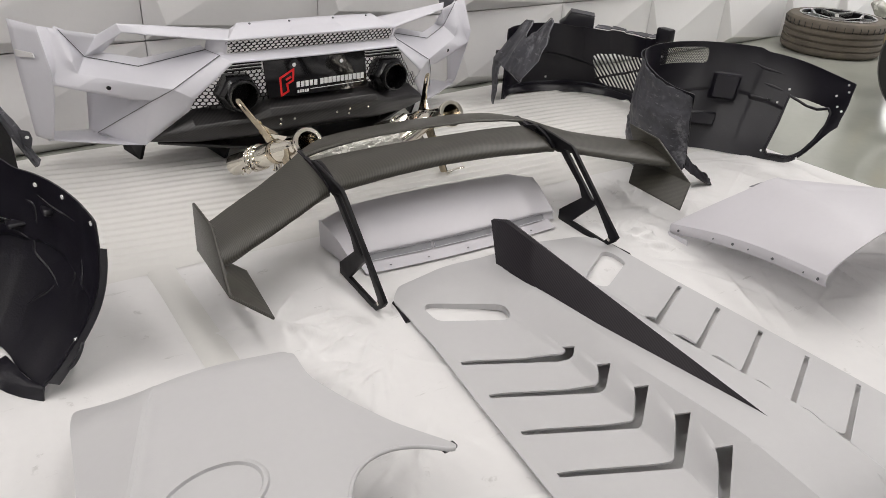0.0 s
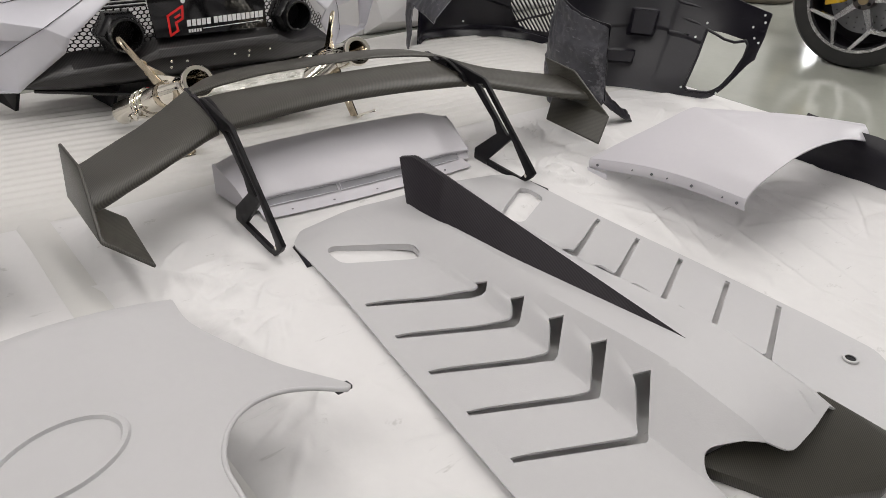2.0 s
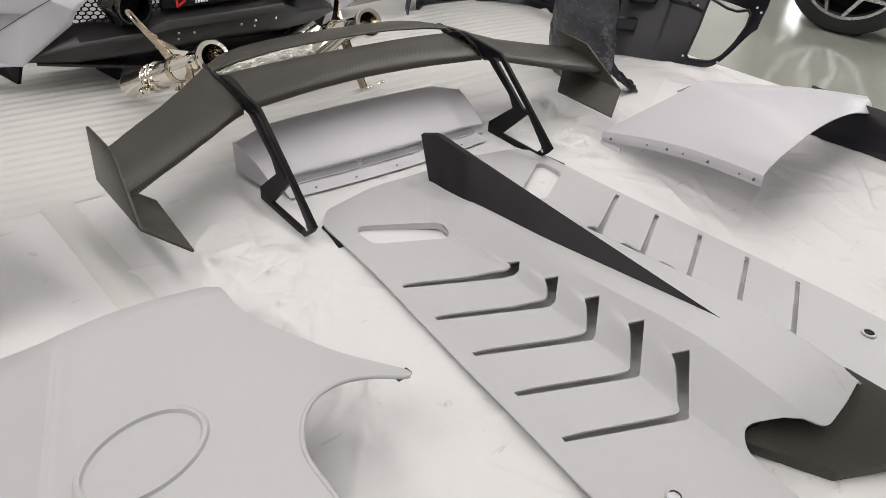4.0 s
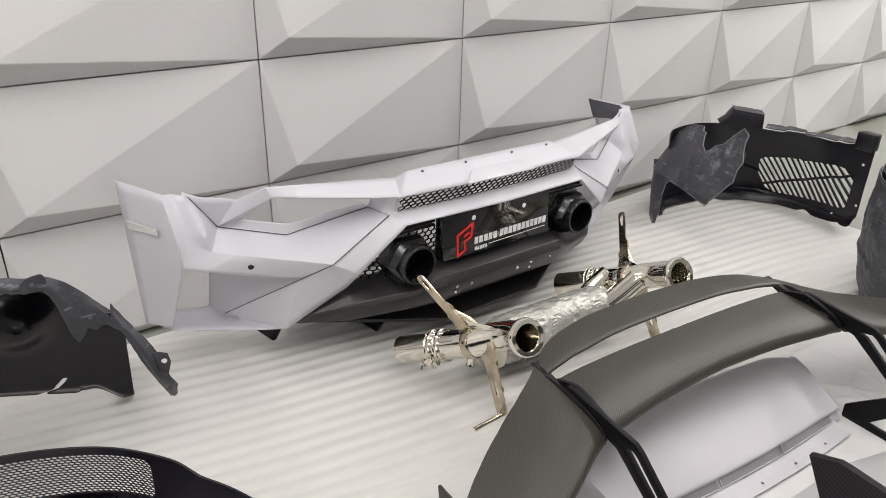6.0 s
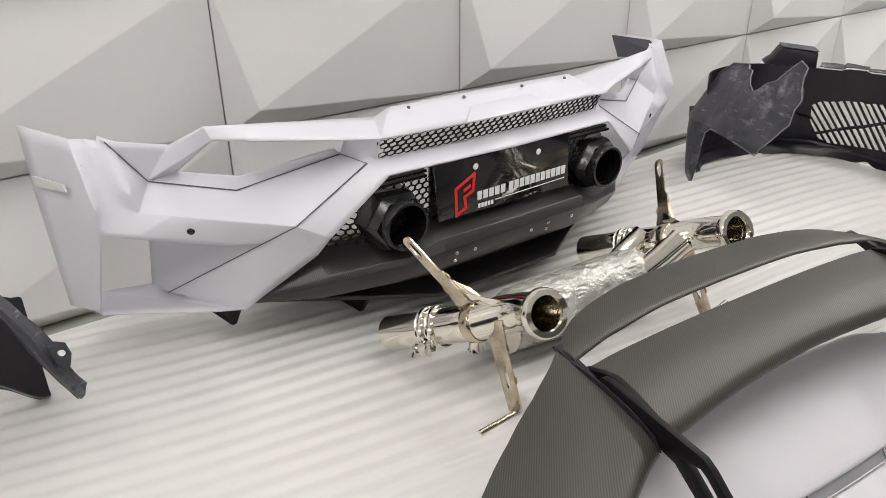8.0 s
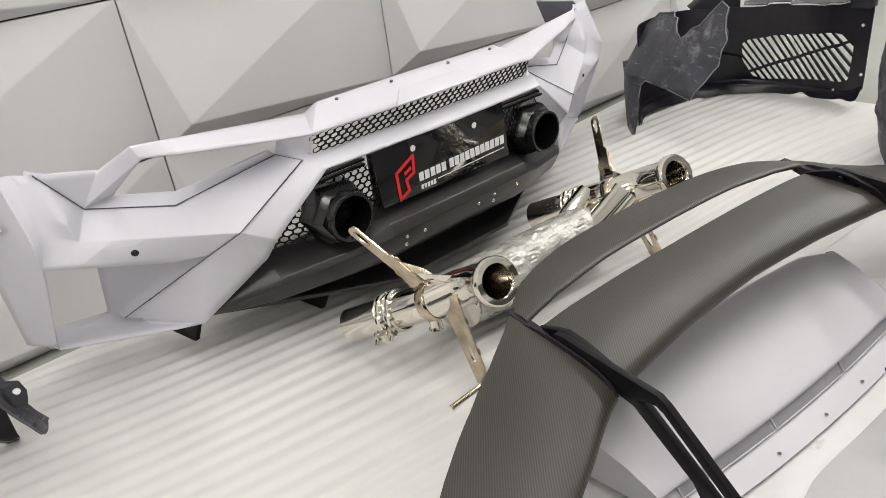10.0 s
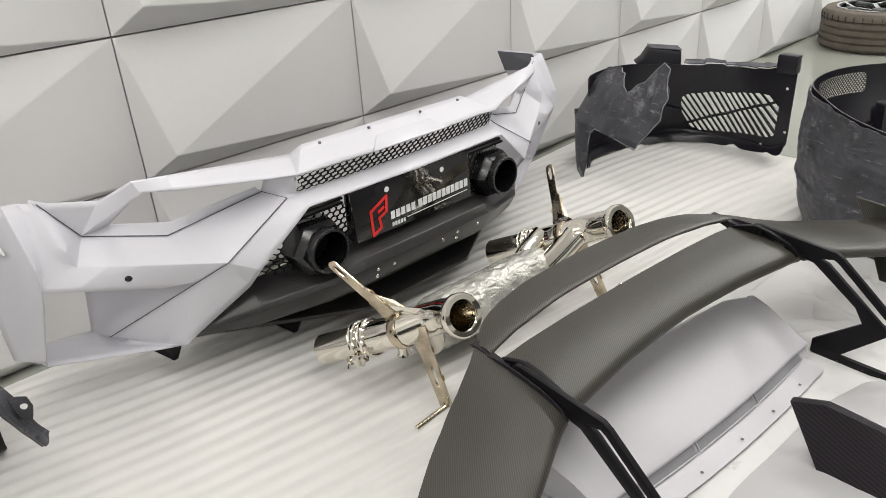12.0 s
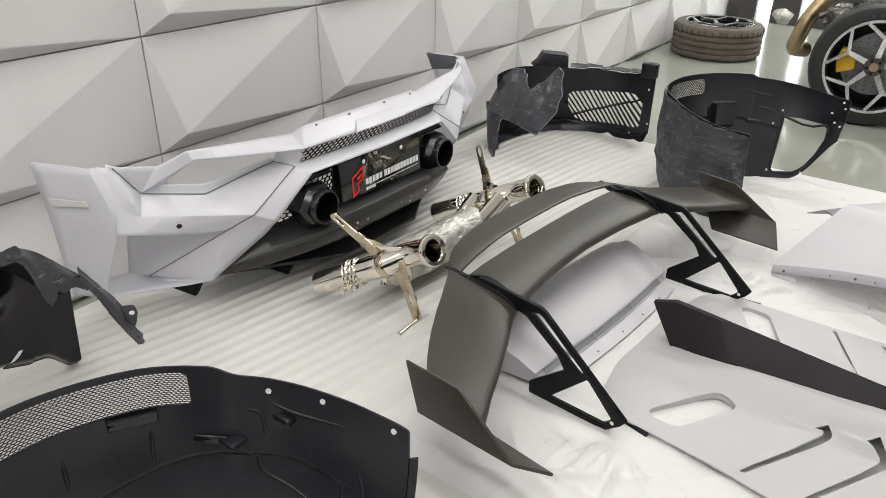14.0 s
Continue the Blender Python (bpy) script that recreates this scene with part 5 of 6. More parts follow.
# cut-out near the end of the shell: place along it and height
WINDOW = [(0.838, 0.285), (0.945, 0.280), (0.955, 0.265), (0.957, 0.215), (0.945, 0.145), (0.925, 0.080), (0.898, 0.042), (0.846, 0.036), (0.836, 0.050)]


def inside_loop(loop, x, y):
    hit = False
    for (a, b), (c, d) in zip(loop, loop[1:] + loop[:1]):
        if (b > y) != (d > y) and x < (c - a) * (y - b) / (d - b) + a:
            hit = not hit
    return hit


def la_keep(s, t):
    if inside_loop(WINDOW, s, la_low(s) + t * (la_high(s) - la_low(s))):
        return False
    return not (0.44 < s < 0.59 - 0.08 * max(0, t - 0.88) and 0.785 < t < 0.945)


ob, fa = liner(liner_a, PA, PA0, la_low, la_high, la_keep, ns=260, nt=90, tuck=1.5, bulge=0.022)
scuffed_back(ob, fa, liner_a, 0.0, 0.40, 0.0, 1.0, -0.009, lambda s, t: t < 0.985 - 0.02 * smoothstep(0.12, 0.0, s) + 0.015 * noise.noise((s * 16, 3, 1)))
bm = bmesh.new()
sheet(bm, lambda s, t: (2.395 + 0.16 * s + 0.03 * t, 1.60 - 0.04 * s + 0.05 * t, 0.10 * (1 - s) ** 1.3 + 0.012 + (0.05 - 0.03 * s) * t + 0.01 * noise.noise((6 * s, 3 * t, 8))), 16, 6)
thicken(bm, 0.004)
part("foot_tab", bm, M_BLACK, liner_a, "bent foot tab", smooth=50)
for s0, s1, t0, t1, d, nm in ((0.615, 0.70, 0.46, 0.71, 0.055, "moulded_box"), (0.56, 0.66, 0.20, 0.33, 0.04, "moulded_box"), (0.735, 0.80, 0.5, 0.56, 0.012, "moulded_rib")):
    bm = bmesh.new()
    base = [on_face(fa, a, b, 0.0) for a, b in ((s0, t0), (s1, t0), (s1, t1), (s0, t1))]
    top = [on_face(fa, a, b, d) for a, b in ((s0 + 0.012, t0 + 0.06), (s1 - 0.012, t0 + 0.06), (s1 - 0.01, t1 - 0.01), (s0 + 0.01, t1 - 0.01))]
    va, vb = [bm.verts.new(p) for p in base], [bm.verts.new(p) for p in top]
    bm.faces.new(va)
    bm.faces.new(vb[::-1])
    for k in range(4):
        bm.faces.new((va[k], va[(k + 1) % 4], vb[(k + 1) % 4], vb[k]))
    soften(bm, 0.008, 30, 3)
    part(nm, bm, M_BLACK, liner_a, "moulded boss on the inner face", smooth=40)


def screw(f, s, t, parent, r=0.006):
    bm = bmesh.new()
    tube(bm, [on_face(f, s, t, -0.007), on_face(f, s, t, 0.007)], r, 10)
    part("screw_hole", bm, M_WHITE, parent, "pale screw hole")


bm = bmesh.new()
hexes(bm, lambda u, w: 0.437 <= u < 0.593 and 0.78 <= w < 0.95, 0.437, 0.595, 0.78, 0.955, 0.0040, 0.0011, lambda u, w, d: on_face(fa, u, w, d), 0.002, 2.6)
part("mesh_panel", bm, M_BLACK, liner_a, "black wire mesh panel")
rim = [(a, (z - la_low(a)) / (la_high(a) - la_low(a))) for a, z in WINDOW]
bm = bmesh.new()
loop = []
for (a, b), (c, d) in zip(rim, rim[1:] + rim[:1]):
    loop += [on_face(fa, a + (c - a) * k / 4, b + (d - b) * k / 4, 0.004) for k in range(4)]
tube(bm, loop + loop[:1], 0.0065, 8)
part("window_rim", bm, M_BLACK, liner_a, "moulded rim round the cut-out", smooth=60)
for s0, s1, t0, t1 in ((0.70, 0.82, 0.845, 0.815), (0.755, 0.83, 0.70, 0.66)):
    bm = bmesh.new()
    tube(bm, [on_face(fa, s0 + (s1 - s0) * k / 8, t0 + (t1 - t0) * k / 8, 0.0) for k in range(9)], [0.002 + 0.006 * math.sin(math.pi * k / 8) for k in range(9)], 8)
    part("moulded_rib", bm, M_BLACK, liner_a, "moulded rib on the inner face", smooth=60)
for s, t in ((0.815, 0.55), (0.832, 0.70), (0.952, 0.74), (0.985, 0.8), (0.985, 0.4), (0.965, 0.55), (0.975, 0.93), (0.828, 0.08), (0.92, 0.02)):
    screw(fa, s, t, liner_a, 0.005)

# liner by the wall
liner_b = thing("wheel_arch_liner", "black plastic wheel arch liner with slotted vent by the wall", "liner", group="wheel arch liners")
PB0 = [(2.50, 2.87, 0), (2.62, 2.945, 0), (2.82, 2.96, 0), (3.00, 2.88, 0), (3.10, 2.77, 0), (3.125, 2.62, 0), (3.125, 2.46, 0), (3.06, 2.28, 0)]
PB1 = [(2.53, 2.90, 0), (2.64, 2.97, 0), (2.82, 2.975, 0), (2.94, 2.89, 0), (3.00, 2.75, 0), (3.06, 2.61, 0), (3.09, 2.48, 0), (3.04, 2.27, 0)]


def lb_low(s):
    return 0.004 + 0.026 * smoothstep(0.0, 0.1, s) + 0.05 * smoothstep(0.93, 1.0, s)


def lb_high(s):
    return 0.372 + 0.008 * (1 if math.sin(29 * s) > 0.4 else 0) * smoothstep(0.5, 0.55, s) + 0.02 * smoothstep(0.9, 0.95, s)


VENT = [(0.570, 0.33), (0.570, 0.55), (0.60, 0.61), (0.898, 0.705), (0.93, 0.68), (0.95, 0.56), (0.941, 0.20), (0.914, 0.165), (0.648, 0.085), (0.609, 0.12)]
ob, fb = liner(liner_b, PB1, PB0, lb_low, lb_high, lambda s, t: not inside_loop(VENT, s, t), ns=280, nt=70, tuck=1.0, ribs=0.004, seed=3.0)


def slat(s0, t0, s1, t1, w):
    """One slanting bar of the vent."""
    bm = bmesh.new()
    va, vb = ([bm.verts.new(on_face(fb, q, t, d)) for q, t in ((s0 - w, t0), (s0 + w, t0), (s1 + w, t1), (s1 - w, t1))] for d in (-0.003, 0.003))
    bm.faces.new(va)
    bm.faces.new(vb[::-1])
    for k in range(4):
        bm.faces.new((va[k], vb[k], vb[(k + 1) % 4], va[(k + 1) % 4]))
    part("slat", bm, M_BLACK, liner_b)


for k in range(19):
    c = 0.53 + 0.0258 * k
    ts = [q / 100 for q in range(5, 74) if inside_loop(VENT, c - 0.211 * (q / 100 - 0.35), q / 100)]
    if ts and ts[-1] - ts[0] > 0.05:
        t0, t1 = ts[0] - 0.015, ts[-1] + 0.015
        slat(c - 0.211 * (t0 - 0.35), t0, c - 0.211 * (t1 - 0.35), t1, 0.005)
bm = bmesh.new()
vv = [[bm.verts.new(on_face(fb, 0.577 + 0.368 * k / 12, h + 0.45 * k / 12, 0.003)) for h in (0.145, 0.18)] for k in range(13)]
for (a, b), (c, d) in zip(vv, vv[1:]):
    bm.faces.new((a, c, d, b))
thicken(bm, 0.006)
part("vent_bar", bm, M_BLACK, liner_b)
# ledge turned in along the foot, dusty in the middle
LEDGE = [(2.515, 2.868, 0.006), (2.60, 2.905, 0.026), (2.82, 2.895, 0.012), (3.005, 2.79, 0.010), (3.06, 2.72, 0.010), (3.105, 2.62, 0.010), (3.105, 2.47, 0.010), (3.03, 2.285, 0.04)]


def f_ledge(s, t):
    a, b = spline(LEDGE, s), on_face(fb, s, 0.07, 0.0)
    p = a.lerp(b, t)
    p.z += 0.012 * math.sin(math.pi * min(1, 1.4 * t)) + 0.003 * noise.noise((14 * s, 4 * t, 3))
    return p


bm = bmesh.new()
sheet(bm, f_ledge, 90, 10, lambda s, t: not (t < 0.25 and (0.79 < s < 0.82 or 0.93 < s < 0.945)))
thicken(bm, 0.003)
part("foot_ledge", bm, M_BLACK, liner_b, "turned-in ledge along the foot", smooth=50)
# lip folded back along the top, stepped; its light is painted as paler grey
bm = bmesh.new()


def f_lip(s, t):
    q = 0.58 + 0.37 * s
    p = on_face(fb, q, 1.0, -0.004 - 0.03 * t * (1 + 0.6 * math.sin(23 * q)))
    return p + Vector((0, 0, 0.004 + 0.008 * t + 0.002 * noise.noise((20 * q, t, 2))))


sheet(bm, f_lip, 60, 4)
thicken(bm, 0.003)
part("top_lip", bm, M_SCUFF_LIT, liner_b, "lit lip folded back along the top, painted paler grey", smooth=40)

# torn flap: outline along the floor and in height
TORN = [(2.826, 0.0), (2.814, 0.08), (2.803, 0.16), (2.79, 0.215), (2.767, 0.236), (2.66, 0.226), (2.543, 0.212), (2.53, 0.235), (2.496, 0.281), (2.482, 0.31), (2.462, 0.33), (2.472, 0.37), (2.458, 0.402), (2.478, 0.43), (2.492, 0.465),
        (2.490, 0.492), (2.528, 0.505), (2.558, 0.475), (2.588, 0.432), (2.622, 0.417), (2.645, 0.392), (2.662, 0.384), (2.70, 0.392), (2.728, 0.412), (2.738, 0.425), (2.77, 0.421), (2.79, 0.432), (2.862, 0.42), (2.89, 0.395), (2.93, 0.365), (2.945, 0.30), (2.935, 0.2), (2.91, 0.1), (2.875, 0.035)]


def flap_x(y, z):
    return 2.33 + 0.28 * (y - 2.54) + (1 + smoothstep(2.64, 2.82, y)) * 0.55 * max(0, z - 0.24) + 6 * max(0, y - 2.84) ** 2


def f_flap(s, t):
    y, z = 2.44 + 0.52 * s, 0.002 + 0.52 * t
    dent = 0.012 * noise.noise((8 * y, 8 * z, 1)) + 0.004 * noise.noise((30 * y, 30 * z, 4)) - 0.02 * math.exp(-((y - 2.70) / 0.05) ** 2 - ((z - 0.33) / 0.06) ** 2)
    return (flap_x(y, z) + dent * smoothstep(0.0, 0.1, z), y, z)


def in_flap(s, t):
    y, z = 2.44 + 0.52 * s, 0.52 * t
    rag = smoothstep(2.58, 2.5, y) * smoothstep(0.22, 0.28, z)
    return inside_loop(TORN, y + 0.010 * rag * noise.noise((60 * y, 60 * z, 2.0)), z + 0.006 * rag * noise.noise((80 * y, 80 * z, 5.0)))


bm = bmesh.new()
sheet(bm, f_flap, 190, 190, in_flap)
thicken(bm, 0.003)
part("outer_face", bm, M_SCUFF_LIT, liner_b, "torn scuffed grey outer flap", smooth=50)
# pale worn edge of the flap, broken by tears
bm = bmesh.new()
edge = [Vector((flap_x(y, z) - 0.002, y, z + 0.002)) for y, z in TORN[2:30]]
tube(bm, [p + 0.004 * noise.noise_vector(p * 60) for p in edge], 0.0022, 6)
part("torn_edge", bm, M_TORN, liner_b, "pale torn edge of the flap", smooth=60)
bm = bmesh.new()
tube(bm, [(2.53, 2.915, 0.24), (2.505, 2.945, 0.237)], 0.024, 16)
part("moulded_stud", bm, M_BLACK, liner_b, "round stud behind the flap", smooth=40)
# hollow moulded lug on the top edge
bm = bmesh.new()
prism(bm, [(2.905, 2.915, 0.370), (2.925, 2.89, 0.395), (2.930, 2.882, 0.412), (2.938, 2.868, 0.437), (3.014, 2.76, 0.426), (3.006, 2.752, 0.362)], (0.04, 0.045, 0.006))
soften(bm, 0.006, 30, 2)
part("moulded_lug", bm, M_BLACK, liner_b, "moulded lug on the top edge", smooth=40)
# paler grey on the lug's top stands for the light it catches
bm = bmesh.new()
prism(bm, [(2.938, 2.868, 0.439), (3.014, 2.76, 0.428), (3.052, 2.803, 0.435), (2.976, 2.911, 0.446)], (0, 0, 0.003))
part("lug_top", bm, M_SCUFF_LIT, liner_b, "lit top of the lug, painted paler grey")
p = Vector(fb(0.955, 1.0))
bm = bmesh.new()
box(bm, p.x - 0.025, p.x + 0.025, p.y - 0.05, p.y + 0.03, p.z - 0.02, p.z + 0.055)
soften(bm, 0.008, 30, 2)
part("moulded_lug", bm, M_BLACK, liner_b, "moulded lug on the top edge", smooth=40)
for q, t in ((0.545, 0.05), (0.97, 0.78), (0.985, 0.2), (0.90, 0.06), (0.33, 0.13)):
    screw(fb, q, t, liner_b, 0.006)

# liner in front, with a mesh along the top
liner_c = thing("wheel_arch_liner", "black plastic wheel arch liner with wire mesh along its top", "liner", group="wheel arch liners")
PC = [(-0.66, 1.80, 0), (-0.60, 2.02, 0), (-0.43, 2.17, 0), (-0.20, 2.205, 0), (0.0, 2.13, 0), (0.13, 1.99, 0), (0.195, 1.87, 0), (0.232, 1.73, 0), (0.24, 1.605, 0)]
PC0 = [(-0.52, 1.74, 0), (-0.47, 1.88, 0), (-0.36, 1.97, 0), (-0.2, 1.97, 0), (-0.10, 1.92, 0), (-0.025, 1.855, 0), (0.005, 1.77, 0), (0.02, 1.67, 0), (0.055, 1.565, 0)]


def lc_low(s):
    return 0.012 + 0.02 * smoothstep(0.95, 1.0, s)


def lc_high(s):
    return 0.402 + 0.022 * math.sin(math.pi * s) + 0.02 * smoothstep(0.64, 0.60, s)


def lc_keep(s, t):
    return not (0.03 < s < 0.57 and 0.78 < t < 0.97)


ob, fc = liner(liner_c, PC, PC0, lc_low, lc_high, lc_keep, ns=220, nt=90, tuck=2.6, seed=6.0)
bm = bmesh.new()
hexes(bm, lambda u, w: 0.03 < u < 0.57 and 0.765 < w < 0.98, 0.02, 0.58, 0.765, 0.99, 0.0034, 0.0006, lambda u, w, d: on_face(fc, u, w, d), 0.002, 2.2)
part("mesh_panel", bm, M_BLACK, liner_c, "black wire mesh strip")
for s, t in ((0.70, 0.93), (0.81, 0.95), (0.955, 0.95), (0.725, 0.78), (0.62, 0.6), (0.975, 0.24)):
    screw(fc, s, t, liner_c)
bm = bmesh.new()


def f_edge(s, t):
    a = on_face(fc, 1.0, 0.02 + 0.80 * s, 0.0)
    w = 0.55 + 0.4 * smoothstep(0.25, 0.0, s)
    return a + Vector((0.022 * t * w, -0.020 * t * w, 0.002 * math.sin(9 * s)))


sheet(bm, f_edge, 20, 2)
thicken(bm, 0.003)
part("edge_strip", bm, M_BLACK, liner_c, "folded edge strip", smooth=50)
for s, t, w, h in ((0.62, 0.62, 0.05, 0.014), (0.725, 0.78, 0.03, 0.02)):
    p = on_face(fc, s, t, 0.0)
    bm = bmesh.new()
    box(bm, p.x - w / 2, p.x + w / 2, p.y - 0.03, p.y + 0.02, p.z - h / 2, p.z + h / 2)
    soften(bm, 0.009, 30, 3)
    part("moulded_box", bm, M_BLACK, liner_c, "moulded boss on the inner face", smooth=40)
MOULD = (((0.575, 0.58), (0.66, 0.55), (0.675, 0.46), (0.75, 0.40), (0.80, 0.36)), ((0.655, 0.80), (0.68, 0.78), (0.685, 0.66)), ((0.505, 0.50), (0.51, 0.66)), ((0.40, 0.50), (0.405, 0.64)),
         ((0.88, 0.62), (0.90, 0.50), (0.895, 0.44)), ((0.70, 0.86), (0.76, 0.82), (0.86, 0.84)), ((0.70, 0.20), (0.76, 0.30), (0.78, 0.36)), ((0.80, 0.52), (0.845, 0.50), (0.85, 0.42)))
for pts in MOULD:
    bm = bmesh.new()
    run = [on_face(fc, *spline([(a, b, 0) for a, b in pts], k / 14)[:2], 0.0015) for k in range(15)]
    tube(bm, run, [0.003 + 0.003 * math.sin(math.pi * k / 14) for k in range(15)], 8)
    part("moulded_rib", bm, M_BLACK, liner_c, "moulded rib on the inner face", smooth=60)
bm = bmesh.new()
prism(bm, [on_face(fc, a, b, 0.0) for a, b in ((0.565, 0.60), (0.655, 0.575), (0.648, 0.545), (0.572, 0.54))], (0.0, 0.0, 0.008))
soften(bm, 0.003, 30, 2)
part("moulded_ledge", bm, M_BLACK, liner_c, "moulded ledge on the inner face", smooth=40)
for s0, s1, t0, t1 in ((0.46, 0.522, 0.71, 0.775), (0.565, 0.615, 0.60, 0.635)):
    bm = bmesh.new()
    prism(bm, [on_face(fc, a, b, 0.006) for a, b in ((s0, t0), (s1, t0), (s1, t1), (s0, t1))], on_face(fc, s0, t0, 0.012) - on_face(fc, s0, t0, 0.006))
    soften(bm, 0.003, 30, 2)
    part("pocket", bm, M_GLOSS, liner_c, "glossy black moulded pocket", smooth=40)
p = Vector((0.140, 1.592, 0.099))
turn = Matrix.Rotation(radians(-50), 3, "Y") @ Matrix.Rotation(radians(25), 3, "Z")
bm = bmesh.new()
box(bm, -0.019, 0.019, -0.019, 0.019, -0.008, 0.004)
soften(bm, 0.003, 30, 2)
for v in bm.verts:
    v.co = p + turn @ v.co
clip = part("clip_plate", bm, M_INNER, liner_c, "square grey clip plate", smooth=40)
bm = bmesh.new()
tube(bm, [p + turn @ Vector((0, 0, 0.003)), p + turn @ Vector((0, 0, 0.006))], 0.0055, 12)
part("clip_screw", bm, M_WHITE, clip, "pale screw head")
bm = bmesh.new()
tube(bm, [p + turn @ Vector((0.040 * math.cos(2 * math.pi * k / 24) - 0.012, 0.030 * math.sin(2 * math.pi * k / 24), 0.0)) for k in range(25)], 0.005, 8)
part("clip_ridge", bm, M_BLACK, liner_c, "oval moulded ridge round the clip", smooth=60)
bm = bmesh.new()
FOOT_UP = [(0.0, 1.765, 0.020), (0.012, 1.70, 0.030), (0.028, 1.63, 0.030), (0.056, 1.566, 0.034)]
FOOT_LOW = [(-0.065, 1.708, 0.010), (-0.035, 1.655, 0.006), (0.0, 1.60, 0.005), (0.045, 1.552, 0.005)]


def f_foot(s, t):
    p = spline(FOOT_LOW, s).lerp(spline(FOOT_UP, s), t)
    p.z += 0.010 * math.sin(math.pi * t) + 0.002 * noise.noise((9 * s, 5 * t, 3))
    return p


sheet(bm, f_foot, 26, 8)
thicken(bm, 0.004)
part("foot_flange", bm, M_BLACK, liner_c, "folded foot flange", smooth=50)

# liner piece towards the bumper
liner_d = thing("wheel_arch_liner", "black wheel arch liner with grey scuffed rim beside the bumper", "liner", group="wheel arch liners")
RIM = [(-0.62, 2.66, 0.41), (-0.45, 2.66, 0.50), (-0.25, 2.655, 0.55), (-0.08, 2.63, 0.556), (-0.012, 2.605, 0.552), (0.034, 2.60, 0.545), (0.077, 2.60, 0.515), (0.115, 2.595, 0.469), (0.156, 2.575, 0.420)]


def f_rim(s, t):
    p = spline(RIM, s)
    h = 0.026 + 0.105 * math.exp(-(((p.x - 0.072) / 0.022) ** 2)) + 0.03 * math.exp(-(((p.x - 0.105) / 0.03) ** 2)) + 0.006 * noise.noise((s * 40, 2.0, 5.0))
    return p + Vector((-0.004 * t, -0.012 * math.sin(math.pi * t) - 0.008 * t, -h * t + 0.003 * noise.noise((s * 12, 4 * t, 1))))


bm = bmesh.new()
sheet(bm, f_rim, 220, 14)
thicken(bm, 0.003)
part("rim_flange", bm, M_SCUFF_LIT, liner_d, "scuffed grey ragged flap along the rim", smooth=50)
bm = bmesh.new()
sheet(bm, lambda s, t: spline(RIM, s) + Vector((0, 0.19 * t, -0.12 * t - 0.003)), 80, 8)
thicken(bm, 0.004)
part("rim_top", bm, M_BLACK, liner_d, "black top of the rim", smooth=50)
bm = bmesh.new()


def f_inner(s, t):
    x = -0.6 + 0.80 * s
    zt = 0.447 - 0.14 * smoothstep(0.05, 0.19, x) - 0.10 * smoothstep(-0.3, -0.6, x)
    zb = 0.006 + 0.08 * smoothstep(0.195, 0.10, x) + min(0.08, 0.35 * max(0.0, 0.09 - x)) + 0.008 * smoothstep(0.07, 0.075, x) * smoothstep(0.187, 0.09, x)
    z = zb + (zt - zb) * t
    y = 2.80 - 0.02 * t - 0.06 * math.exp(-((x + 0.03) / 0.07) ** 2 - ((z - 0.36) / 0.06) ** 2) + 0.03 * smoothstep(0.12, 0.0, t) + 0.03 * smoothstep(0.1, 0.19, x) * (1 - t)
    return (x, y, z)


sheet(bm, f_inner, 260, 110, lambda s, t: not (0.727 < s - 0.36 * t < 0.745 and t < 0.20))
thicken(bm, 0.004)
part("shell", bm, M_SHINY, liner_d, "glossy black inner shell", smooth=50)
# mounting tabs: thin worn plates with a bolt hole
for outline, y, hx, hz in (
    ([(-0.016, 0.525), (-0.014, 0.548), (0.004, 0.560), (0.027, 0.562), (0.036, 0.548), (0.032, 0.524)], 2.587, 0.006, 0.543),
    ([(0.086, 0.448), (0.104, 0.458), (0.118, 0.442), (0.128, 0.436), (0.124, 0.402), (0.108, 0.396), (0.088, 0.410)], 2.572, 0.100, 0.436),
    ([(0.126, 0.437), (0.144, 0.438), (0.158, 0.420), (0.153, 0.398), (0.130, 0.404)], 2.566, 0.144, 0.420),
):
    bm = bmesh.new()
    prism(bm, [(p.x, y + 0.15 * (0.5 - p.y) * (p.y < 0.5), p.y) for p, i in rounded(outline, 0.006)], (0, -0.004, 0.001))
    for v in bm.verts:
        v.co += 0.003 * noise.noise_vector(v.co * 45)
    tab = part("tab", bm, M_SCUFF_LIT, liner_d, "worn grey mounting tab", smooth=40)
    bm = bmesh.new()
    yh = y + 0.15 * (0.5 - hz) * (hz < 0.5)
    tube(bm, [(hx, yh - 0.002, hz), (hx, yh - 0.0065, hz + 0.001)], 0.0045, 12)
    part("tab_hole", bm, M_INNER, tab, "dark bolt hole")
ARM_UP = [(0.146, 2.570, 0.455), (0.168, 2.555, 0.409), (0.213, 2.540, 0.328), (0.230, 2.535, 0.260), (0.249, 2.530, 0.217)]
ARM_LOW = [(0.136, 2.570, 0.425), (0.158, 2.555, 0.385), (0.173, 2.540, 0.335), (0.192, 2.535, 0.283), (0.230, 2.530, 0.200)]


def f_arm(s, t):
    p = spline(ARM_LOW, s).lerp(spline(ARM_UP, s), t)
    return p + Vector((0, -0.012 * math.exp(-(((t - 0.42) / 0.16) ** 2)) + 0.02 * max(0.0, t - 0.5), 0.003 * noise.noise((11 * s, 5 * t, 1))))


